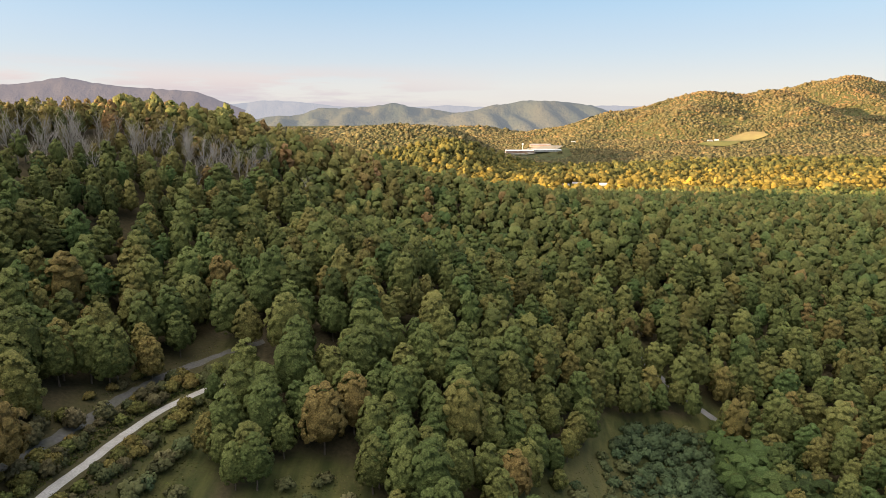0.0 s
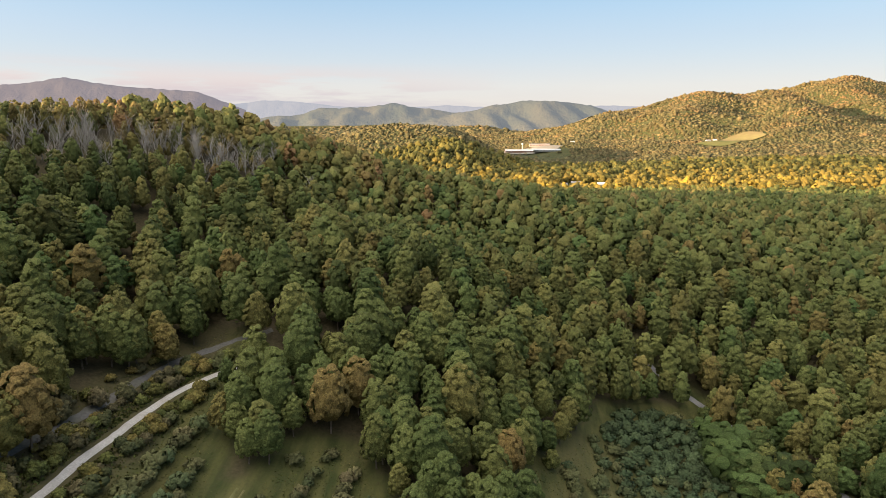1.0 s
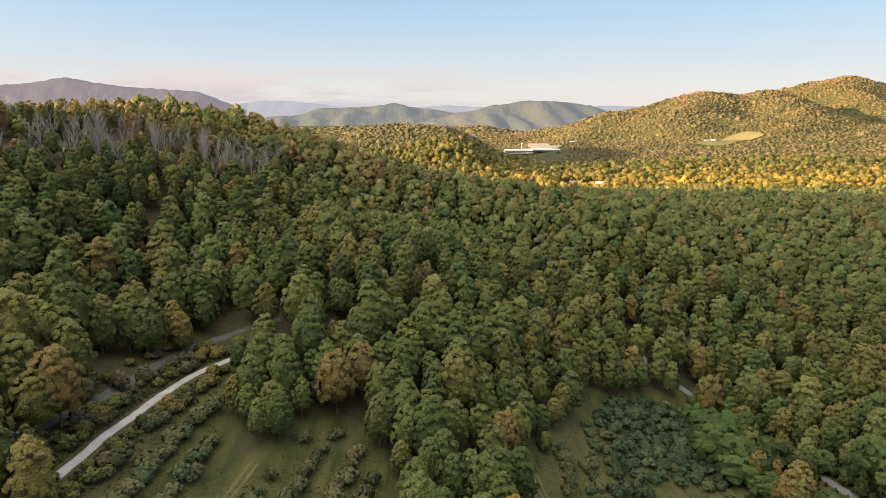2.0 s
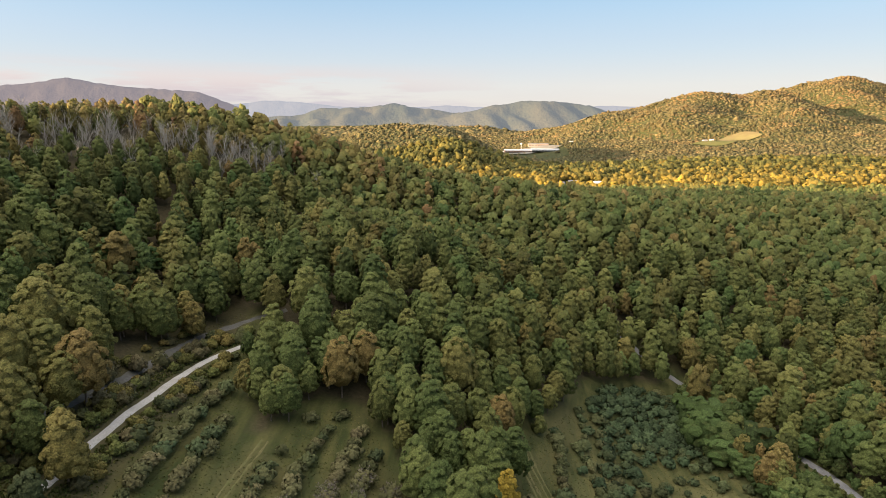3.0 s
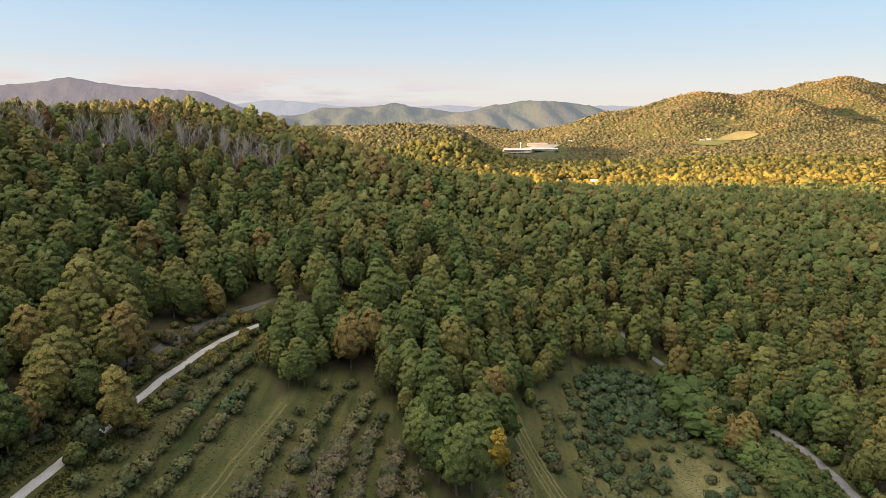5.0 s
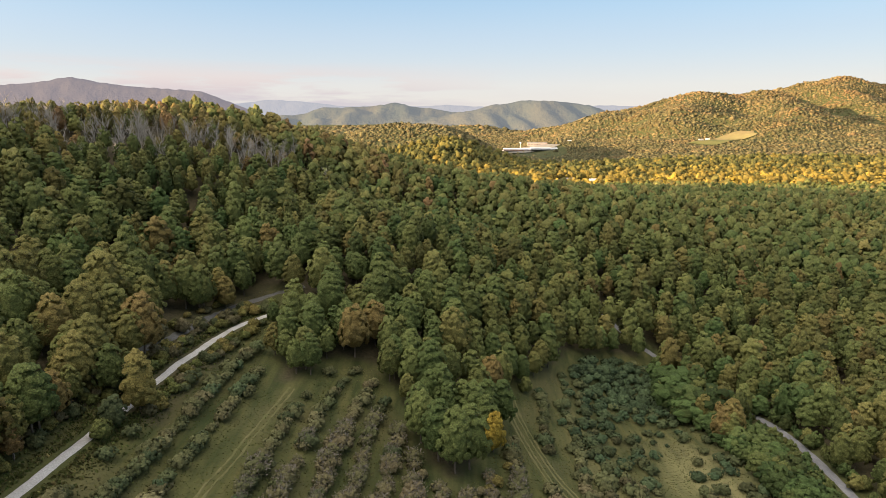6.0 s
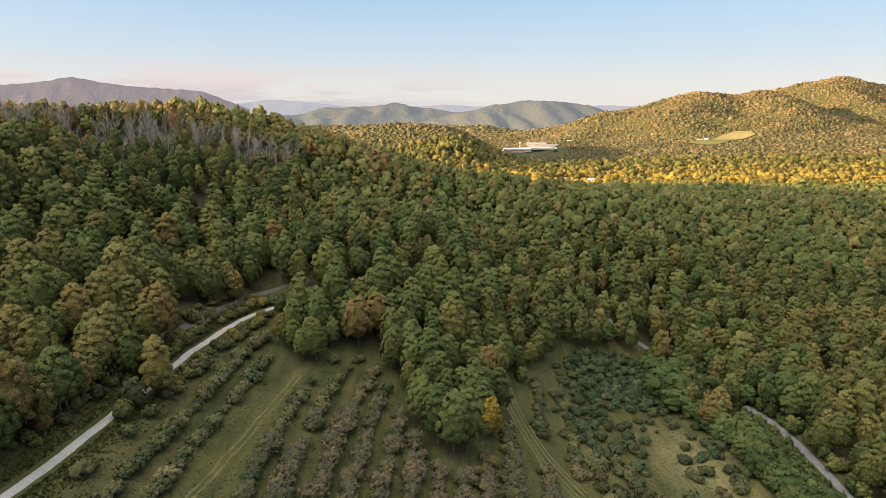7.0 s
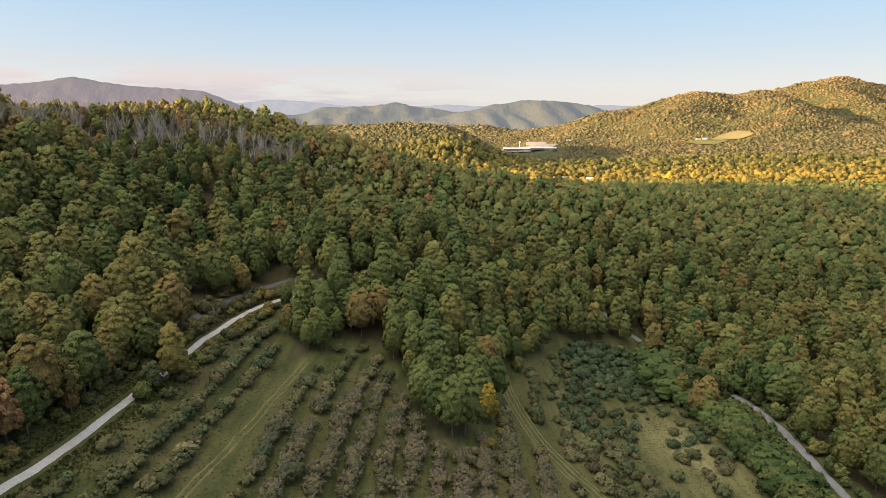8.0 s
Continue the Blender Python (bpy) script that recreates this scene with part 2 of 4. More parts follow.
def land(x, y):
    """The ground's height."""
    x, y = np.asarray(x, float), np.asarray(y, float)
    z = VALLEY + bumps(x, y, BROAD, 150.0) + bumps(x, y, SPURS, 65.0)
    for a, b, p, q, h in HILLS:
        z = z + h * np.exp(-((x - a) ** 2 / (2.0 * p * p) + (y - b) ** 2 / (2.0 * q * q)))
    far = np.clip((y - 1300.0) / 900.0, 0.0, 1.0)
    rise = np.clip((z - VALLEY) / 120.0, 0.0, 1.0)
    z = z + far * (6.0 + 32.0 * rise) * waves(x, y, 520.0, 3) + far * (2.0 + 9.0 * rise) * waves(x, y, 190.0, 11)
    # the far plain is raised towards the ranges to fit the camera's view
    z = z + 88.0 * np.clip((y - 2450.0) / 1500.0, 0.0, 1.0) ** 1.1 * np.clip((760.0 - x) / 500.0, 0.0, 1.0)
    near = np.clip(1.0 - (y - 500.0) / 400.0, 0.0, 1.0)
    return z + near * 0.35 * waves(x, y, 40.0, 5)


# The open ground: orchard, verge and lane.
CLEARING = [(-112, -120), (-111, 30), (-106, 64), (-101, 90), (-101, 130), (-108, 150), (-106, 180), (-98, 200), (-86, 221), (-76, 216), (-79, 192), (-70, 162), (-63, 138), (-52, 134), (-47, 156), (-35, 167), (-25, 164), (-15, 140), (-9, 122), (0, 103), (8, 102), (18, 124), (28, 152), (33, 188), (46, 202), (74, 246), (100, 264), (124, 266), (122, 219), (123, 190), (126, 150), (125, 122), (122, 100), (118, -120)]
DRIVE = [(-118, -90), (-111, -30), (-106, 10), (-103, 30), (-101, 39), (-99.5, 51), (-98, 66), (-97, 82), (-96, 98), (-95.5, 122), (-94, 144), (-90, 171), (-84, 186), (-74, 198), (-58, 206)]
LANE = [(-112, 120), (-106, 145), (-103, 165), (-100, 182), (-95, 197), (-88, 207), (-80, 216), (-68, 224)]
ROAD = [(100, 305), (118, 284), (133, 266), (147, 234), (155, 200), (156, 178), (154, 153), (152, 122), (152, 90), (154, 40), (158, -60)]
PATH_ORCHARD = [(-55, 140), (-57, 124), (-59, 104), (-61, 85), (-64, 60), (-68, 30), (-72, -20)]
PATH_FIELD = [(30, 184), (32, 168), (36, 150), (42, 124), (50, 104), (58, 86), (70, 50)]


def inside(x, y, polygon):
    x, y = np.asarray(x, float), np.asarray(y, float)
    result = np.zeros(x.shape, bool)
    for (ax, ay), (bx, by) in zip(polygon, polygon[1:] + polygon[:1]):
        if ay != by:
            result ^= ((ay > y) != (by > y)) & (x < (bx - ax) * (y - ay) / (by - ay) + ax)
    return result


def away(x, y, line):
    """The distance from a line of points."""
    x, y = np.asarray(x, float), np.asarray(y, float)
    best = np.full(x.shape, 1e9)
    for (ax, ay), (bx, by) in zip(line, line[1:]):
        dx, dy = bx - ax, by - ay
        k = np.clip(((x - ax) * dx + (y - ay) * dy) / (dx * dx + dy * dy), 0.0, 1.0)
        best = np.minimum(best, np.hypot(x - ax - k * dx, y - ay - k * dy))
    return best


# ---- mesh helpers ----
def mesh_of(name, verts, quads=None, tris=None, mat=None, smooth=False, round_tris=True, swell=None, **attributes):
    quads = np.zeros((0, 4), int) if quads is None else np.asarray(quads)
    tris = np.zeros((0, 3), int) if tris is None else np.asarray(tris)
    verts = np.asarray(verts, float).reshape(-1, 3)
    me = bpy.data.meshes.new(name)
    me.vertices.add(len(verts))
    me.vertices.foreach_set("co", verts.astype(np.float32).ravel())
    corners = np.concatenate([quads.ravel(), tris.ravel()]).astype(np.int32)
    me.loops.add(len(corners))
    me.loops.foreach_set("vertex_index", corners)
    me.polygons.add(len(quads) + len(tris))
    starts = np.concatenate([np.arange(len(quads)) * 4, len(quads) * 4 + np.arange(len(tris)) * 3]).astype(np.int32)
    me.polygons.foreach_set("loop_start", starts)
    me.polygons.foreach_set("use_smooth", np.concatenate([np.full(len(quads), smooth), np.full(len(tris), round_tris)]))
    for key, values in attributes.items():
        me.attributes.new(key, "FLOAT", "POINT").data.foreach_set("value", np.asarray(values, np.float32).ravel())
    me.update(calc_edges=True)
    me.validate()
    if swell is not None:
        # leaves turn outward with the crown that they belong to
        own = np.concatenate([np.repeat(face_normals(verts, quads), 4, 0), np.repeat(face_normals(verts, tris), 3, 0)])
        turned = own * 0.42 + swell[corners] * 0.7
        turned /= np.linalg.norm(turned, axis=1)[:, None] + 1e-9
        me.attributes.new("custom_normal", "FLOAT_VECTOR", "CORNER").data.foreach_set("vector", turned.astype(np.float32).ravel())
    if mat:
        me.materials.append(mat)
    return me


def face_normals(verts, faces):
    if not len(faces):
        return np.zeros((0, 3))
    p = verts[faces]
    n = np.cross(p[:, 1] - p[:, 0], p[:, 2] - p[:, 0])
    return n / (np.linalg.norm(n, axis=1)[:, None] + 1e-9)


def outward(v):
    """The way out of a crown at each of its points."""
    low, high = v.min(0), v.max(0)
    half = np.maximum((high - low) / 2, 0.1)
    centre = np.array([0, 0, low[2] + 0.40 * (high[2] - low[2])])
    n = (v - centre) / half ** 1.5
    return n / (np.linalg.norm(n, axis=1)[:, None] + 1e-9)


def part(name, me, parent, label=""):
    ob = new(name, me)
    ob.parent = parent
    return tagged(ob, label)


def from_bmesh(name, bm, mat):
    bmesh.ops.recalc_face_normals(bm, faces=bm.faces)
    me = bpy.data.meshes.new(name)
    bm.to_mesh(me)
    bm.free()
    me.materials.append(mat)
    return me


def smooth_line(points, step):
    """A rounded line through the points, with even steps."""
    p = np.array(points, float)
    p = np.vstack([2 * p[0] - p[1], p, 2 * p[-1] - p[-2]])
    out = []
    for a, b, c, d in zip(p, p[1:], p[2:], p[3:]):
        for k in range(max(2, int(np.linalg.norm(c - b) / step))):
            t = k / max(2, int(np.linalg.norm(c - b) / step))
            out.append(0.5 * (2 * b + (c - a) * t + (2 * a - 5 * b + 4 * c - d) * t * t + (3 * b - a - 3 * c + d) * t ** 3))
    return np.array(out + [p[-2]])


def ribbon(name, points, width, lift, mat, shift=0.0, wobble=0.12, seed=1):
    """A strip that lies on the ground, with a slight crown and uneven sides."""
    rng = np.random.default_rng(seed)
    line = smooth_line(points, 2.0)
    ahead = np.gradient(line, axis=0)
    side = np.column_stack([ahead[:, 1], -ahead[:, 0]]) / np.linalg.norm(ahead, axis=1)[:, None]
    rows, cols = len(line), 5
    offsets = np.linspace(-0.5, 0.5, cols)[None, :] * width + shift + np.cumsum(rng.normal(0, wobble * 0.2, rows))[:, None] * 0.15
    offsets[:, 0] += rng.normal(0, wobble, rows)
    offsets[:, -1] += rng.normal(0, wobble, rows)
    xy = line[:, None, :] + offsets[:, :, None] * side[:, None, :]
    z = land(xy[..., 0], xy[..., 1]) + lift * np.array([0.15, 0.9, 1.0, 0.9, 0.15])[None, :]
    i = np.arange(rows * cols).reshape(rows, cols)
    quads = np.stack([i[:-1, :-1], i[:-1, 1:], i[1:, 1:], i[1:, :-1]], -1).reshape(-1, 4)
    return mesh_of(name, np.dstack([xy, z]), quads, None, mat, True)


# ---- the ground: one sheet to the far ranges ----
def build_ground():
    ys = [-700.0]
    while ys[-1] < 4900.0:
        d = ys[-1]
        ys.append(d + (14.0 if d < -140 else 5.5 if d < 620 else 5.5 + (d - 620) * 0.014))
    v = np.linspace(-1.0, 1.0, 281)
    y = np.array(ys)[:, None] + 0 * v[None, :]
    reach = 620.0 + 0.82 * np.clip(np.array(ys), 0, None)
    x = reach[:, None] * v[None, :]
    z = land(x, y)
    rows, cols = y.shape
    i = np.arange(rows * cols).reshape(rows, cols)
    quads = np.stack([i[:-1, :-1], i[:-1, 1:], i[1:, 1:], i[1:, :-1]], -1).reshape(-1, 4)
    grass = (inside(x, y, CLEARING) | (away(x, y, CLEARING[1:-1]) < 6.5) | (away(x, y, ROAD) < 9) | (y > 950)).astype(float)
    grass = np.where((x < -84) & (y > 95) & (y < 240), grass * 0.35, grass)
    # the mown, faded corner of the field
    pale = np.exp(-((x - 106.0) / 17.0) ** 2 - ((y - 138.0) / 40.0) ** 2) + 0.5 * np.exp(-((x - 62.0) / 9.0) ** 2 - ((y - 150.0) / 60.0) ** 2)
    me = mesh_of("ground", np.dstack([x, y, z]), quads, None, GROUND, True, grass=grass, pale=np.clip(pale, 0.0, 1.0))
    tagged(new("ground", me), "rolling valley ground with orchard grass and wooded slopes", "ground", kind="structure")


build_ground()
tagged(new("drive", ribbon("drive", DRIVE, 2.35, 0.22, GRAVEL, wobble=0.05)), "pale gravel drive along the edge of the orchard", "road", kind="structure")
tagged(new("lane", ribbon("lane", LANE, 3.2, 0.15, OLD_ASPHALT, wobble=0.3, seed=2)), "dull grey lane at the foot of the wood", "road", kind="structure")
tagged(new("road", ribbon("road", ROAD, 3.7, 0.22, ASPHALT, wobble=0.1, seed=3)), "weathered grey asphalt road between the trees", "road", kind="structure")
for k, shift in enumerate((-0.9, 0.9)):
    tagged(new("wheel_track", ribbon("wheel_track", PATH_ORCHARD, 0.7, 0.1, DIRT, shift, 0.15, 10 + k)), "pale trodden wheel track through orchard grass", "track", "wheel tracks", "structure")
for k, shift in enumerate((-3.4, -1.6, 1.0, 2.8)):
    tagged(new("wheel_track", ribbon("wheel_track", PATH_FIELD, 0.85, 0.1, DIRT, shift, 0.15, 20 + k)), "pale trodden wheel track through orchard grass", "track", "wheel tracks", "structure")


# ---- far ranges ----
def far_range(name, label, mat, y, x0, x1, peaks, seed, rough=5.0):
    xs = np.arange(x0, x1, 24.0)
    vs = np.linspace(-1.0, 1.0, 33)
    x = xs[None, :] + 0 * vs[:, None]
    crest = np.interp(xs, [a for a, _ in peaks], [h for _, h in peaks])
    crest = np.convolve(np.pad(crest, 3, "edge"), np.array([1, 2, 3, 4, 3, 2, 1]) / 16.0, "valid") + 4.0 * waves(xs, 0 * xs, 160.0, seed)
    fall = (1.0 - np.abs(vs)) ** 0.9
    z = VALLEY - 15.0 + crest[None, :] * fall[:, None] * (1.0 + 0.03 * rough * waves(x, vs[:, None] * 420.0, 330.0, seed) * (np.abs(vs)[:, None] * (1.0 - np.abs(vs)[:, None]) * 4.0))
    z = z + rough * 4.0 * waves(x + vs[:, None] * 160.0, vs[:, None] * 90.0, 300.0, seed + 4) * (np.abs(vs) * (1.0 - np.abs(vs)) * 4.0)[:, None] * np.clip(crest / 150.0, 0, 1)[None, :]
    z = z + rough * 0.5 * waves(x, vs[:, None] * 300.0, 90.0, seed + 1) * fall[:, None]
    yy = y + vs[:, None] * 330.0 + 0 * x
    i = np.arange(z.size).reshape(z.shape)
    quads = np.stack([i[:-1, :-1], i[:-1, 1:], i[1:, 1:], i[1:, :-1]], -1).reshape(-1, 4)
    tagged(new(name, mesh_of(name, np.dstack([x, yy, z]), quads, None, mat, True)), label, "mountain", kind="structure")


# The ranges' haze is painted into their materials; no air haze is built.
far_range("backdrop_range", "wooded mountain range with painted evening haze", HAZED_GREEN, 4050, -500, 1700, ((-400, 60), (0, 165), (167, 195), (312, 231), (565, 264), (784, 252), (966, 228), (1150, 165), (1600, 60)), 3, 8.0)
far_range("backdrop_range", "twin-topped green mountain with painted haze", HAZED_GREEN, 4250, -2300, 900, ((-2200, 40), (-1164, 160), (-930, 176), (-817, 224), (-700, 216), (-550, 222), (-320, 254), (-206, 227), (60, 190), (400, 150), (850, 40)), 5, 8.0)
far_range("backdrop_range", "long mountain painted blue-grey with thin haze", HAZED_BLUE, 4480, -4600, -700, ((-4500, 300), (-3131, 377), (-2889, 392), (-2645, 435), (-2490, 402), (-2250, 370), (-1975, 351), (-1800, 338), (-1740, 340), (-1541, 265), (-1380, 204), (-1000, 100), (-800, 20)), 7, 2.2)
far_range("backdrop_range", "farthest mountain range painted pale with haze, under low cloud", HAZED_PALE, 4560, -2400, 3200, ((-2300, 150), (-1560, 245), (-1241, 280), (-1000, 262), (-753, 236), (-385, 232), (-60, 236), (23, 249), (110, 236), (473, 225), (1000, 232), (1188, 242), (1500, 228), (2109, 230), (3200, 200)), 9, 2.0)

# ---- trees ----
ICO_V = np.array([(0, 0, 1), *[(0.894 * math.cos(a), 0.894 * math.sin(a), 0.447) for a in np.arange(5) * 1.2566], *[(0.894 * math.cos(a), 0.894 * math.sin(a), -0.447) for a in np.arange(5) * 1.2566 + 0.6283], (0, 0, -1)])
ICO_F = np.array([(0, 1 + k, 1 + (k + 1) % 5) for k in range(5)] + [(1 + k, 6 + k, 1 + (k + 1) % 5) for k in range(5)] + [(6 + k, 6 + (k + 1) % 5, 1 + (k + 1) % 5) for k in range(5)] + [(11, 6 + (k + 1) % 5, 6 + k) for k in range(5)])


def split_faces(v, f):
    """Each triangle of a sphere into four."""
    v, seen, out = [tuple(p) for p in v], {}, []

    def half(a, b):
        key = (min(a, b), max(a, b))
        if key not in seen:
            m = (np.array(v[a]) + np.array(v[b])) / 2.0
            v.append(tuple(m / np.linalg.norm(m)))
            seen[key] = len(v) - 1
        return seen[key]

    for a, b, c in f:
        d, e, g = half(a, b), half(b, c), half(c, a)
        out += [(a, d, g), (d, b, e), (g, e, c), (d, e, g)]
    return np.array(v), np.array(out)


SPHERES = [(ICO_V, ICO_F), split_faces(ICO_V, ICO_F)]


def clump_crown(seed, height, radius, clumps, cards, leaf, low=0.12, level=1, bulge=1.0, sparse=0.06, core=0.80):
    """A broadleaved crown: many ragged leaf clumps standing out round a dark heart, with loose leaf sprays between them. Gives verts, quads, tris."""
    rng = np.random.default_rng(seed)
    bottom, tall = low * height, height * (1.0 - low)
    waist = bottom + tall * rng.uniform(0.34, 0.44)
    up, down = height - waist, waist - bottom
    lobe, side = rng.uniform(0, 6.28, 3), rng.uniform(0.05, 0.13, 3)

    def dome(d, k=1.0):
        turn = np.arctan2(d[:, 1], d[:, 0])
        r = 1.0 + sum(side[j] * np.cos((j + 2) * turn + lobe[j]) for j in range(3)) * (1.0 - d[:, 2] ** 2)
        taper = 1.0 - 0.19 * np.clip(d[:, 2], 0, 1)
        return np.column_stack([d[:, 0] * radius * r * taper * k, d[:, 1] * radius * r * taper * k, waist + np.where(d[:, 2] > 0, d[:, 2] * up, d[:, 2] * down) * k])

    # clumps wind evenly round the dome, then stray from their places
    i = (np.arange(clumps) + 0.5) / clumps
    z = 1.0 - 1.58 * i ** 0.92
    a = np.arange(clumps) * 2.39996 + rng.uniform(0, 6.28)
    d = np.column_stack([np.sqrt(1 - z * z) * np.cos(a), np.sqrt(1 - z * z) * np.sin(a), z]) + rng.normal(0, 0.10, (clumps, 3))
    d /= np.linalg.norm(d, axis=1)[:, None]
    d = d[rng.random(clumps) > sparse]
    size = bulge * rng.uniform(0.72, 1.3, len(d)) * math.sqrt(4.6 * radius * (0.5 * tall + 0.3 * radius) / clumps) * 0.60
    spot = dome(d, 1.0) - d * (size * rng.uniform(0.55, 0.95, len(d)))[:, None]
    sv, sf = SPHERES[level]
    verts, tris, base = [], [], 0
    for c, n, r in zip(spot, d, size):
        n = n + (0, 0, 0.35)
        n = n / np.linalg.norm(n)
        spin = Euler(rng.uniform(0, 6.28, 3)).to_matrix()
        v = sv @ np.array(spin)
        f = sf[(v[sf].mean(1) @ n) > (0.25 if level else -0.05)]
        kept = np.unique(f)
        v, f = v[kept], np.searchsorted(kept, f)
        jag = 1.0 + rng.uniform(-0.26, 0.2, (len(v), 1))
        v = v * jag + np.outer(np.maximum(v @ n, 0.0), n) * rng.uniform(-0.1, 0.3)
        verts.append(c + v * r)
        tris.append(f + base)
        base += len(v)
    if core:
        hv, hf = SPHERES[level]
        verts.append(dome(hv, core) + rng.normal(0, 0.1, hv.shape))
        tris.append(hf + base)
        base += len(hv)
    quads = np.zeros((0, 4), int)
    if cards:
        e = rng.normal(size=(cards, 3)) + (0, 0, 0.35)
        e /= np.linalg.norm(e, axis=1)[:, None]
        e[:, 2] = np.maximum(e[:, 2], -0.55)
        place = dome(e) + e * rng.normal(-0.1, 0.32, (cards, 1)) * size.mean()
        normal = e + rng.normal(0, 0.5, (cards, 3))
        normal /= np.linalg.norm(normal, axis=1)[:, None]
        u = np.cross(normal, rng.normal(size=(cards, 3)))
        u /= np.linalg.norm(u, axis=1)[:, None] + 1e-9
        v = np.cross(normal, u)
        w = leaf * rng.uniform(0.6, 1.3, cards)[:, None]
        bend = normal * w * 0.22
        verts.append(np.stack([place - u * w * 0.62 - bend, place - v * w * 0.42 + bend * 0.5, place + u * w * 0.62 - bend, place + v * w * 0.42 + bend * 0.5], 1).reshape(-1, 3))
        quads = base + np.arange(cards * 4).reshape(-1, 4)
    return np.vstack(verts), quads, np.vstack(tris)


def blob(seed):
    """A far tree: a ragged low dome."""
    rng = np.random.default_rng(seed)
    a = np.arange(5) * 2 * np.pi / 5
    rows = [np.column_stack([r * np.cos(a + t), r * np.sin(a + t), np.full(5, z)]) for r, z, t in ((6.4, 0.0, 0.0), (5.2, 5.6, 0.6))]
    v = np.vstack(rows + [np.array([[0, 0, 9.0]])])
    v = v * rng.uniform(0.75, 1.25, (11, 1)) * (1.0, 1.0, 0.85) + rng.normal(0, 0.6, (11, 3))
    k = np.arange(10).reshape(2, 5)
    e = np.roll(k, -1, 1)
    tris = np.vstack([np.stack([k[0], e[0], e[1]], -1), np.stack([k[0], e[1], k[1]], -1), np.stack([k[1], e[1], np.full(5, 10)], -1)])
    return v, np.zeros((0, 4), int), tris


def limb(rng, start, end, r0, r1, sides=5, bend=0.06, rings=4):
    """One tapered, slightly crooked limb."""
    start, end = np.array(start, float), np.array(end, float)
    axis = end - start
    length = np.linalg.norm(axis)
    u = np.cross(axis, (0.3, 0.9, 0.2))
    u /= np.linalg.norm(u)
    v = np.cross(axis / length, u)
    t = np.linspace(0, 1, rings)
    mid = start + t[:, None] * axis + rng.normal(0, bend * length, (rings, 3)) * (np.sin(t * np.pi))[:, None]
    r = r0 + (r1 - r0) * t
    a = np.arange(sides) * 2 * np.pi / sides
    ring = mid[:, None, :] + r[:, None, None] * (np.cos(a)[None, :, None] * u + np.sin(a)[None, :, None] * v)
    i = np.arange(rings * sides).reshape(rings, sides)
    j = np.roll(i, -1, 1)
    return ring.reshape(-1, 3), np.stack([i[:-1], j[:-1], j[1:], i[1:]], -1).reshape(-1, 4), mid


def join(pieces):
    verts, quads, base = [], [], 0
    for v, q in pieces:
        verts.append(v)
        quads.append(q + base)
        base += len(v)
    return np.vstack(verts), np.vstack(quads)


def trunk_mesh(seed, height, name="trunk", mat=BARK):
    rng = np.random.default_rng(seed)
    v, q, mid = limb(rng, (0, 0, -0.6), (rng.normal(0, 0.4), rng.normal(0, 0.4), height * 0.85), height * 0.016, height * 0.004, 7, 0.012, 7)
    pieces = [(v, q)]
    for k in range(6):
        a, b = mid[2 + k % 4], rng.uniform(0, 6.28)
        v, q, _ = limb(rng, a, a + np.array([math.cos(b), math.sin(b), 0.8]) * height * 0.16, height * 0.007, height * 0.002, 4, 0.05, 3)
        pieces.append((v, q))
    return mesh_of(name, *join(pieces), None, mat, True)


def fan(x, y, margin=30.0):
    """The part of the land that the flight looks over."""
    return np.abs(x) < 0.735 * (y + 105.0) + margin


def stand(x0, x1, y0, y1, step, seed, jitter=0.44):
    """Places for trees: an uneven hexagonal spread."""
    rng = np.random.default_rng(seed)
    ys = np.arange(y0, y1, step * 0.866)
    xs = np.arange(x0, x1, step)
    x = xs[None, :] + (np.arange(len(ys)) % 2)[:, None] * step * 0.5
    y = ys[:, None] + 0 * xs[None, :]
    x = x + rng.uniform(-jitter, jitter, x.shape) * step
    y = y + rng.uniform(-jitter, jitter, x.shape) * step
    keep = fan(x, y)
    return x[keep], y[keep]


def tint(x, y, seed):
    """How far each tree has turned from green (0) to russet (1), in patches and tree by tree."""
    rng = np.random.default_rng(seed)
    return np.clip(0.30 + 0.08 * waves(x, y, 130.0, 21) + 0.05 * waves(x, y, 45.0, 22) + rng.normal(0, 0.13, np.shape(x)) + (rng.random(np.shape(x)) < 0.06) * rng.uniform(0.15, 0.4, np.shape(x)), 0.0, 1.0)


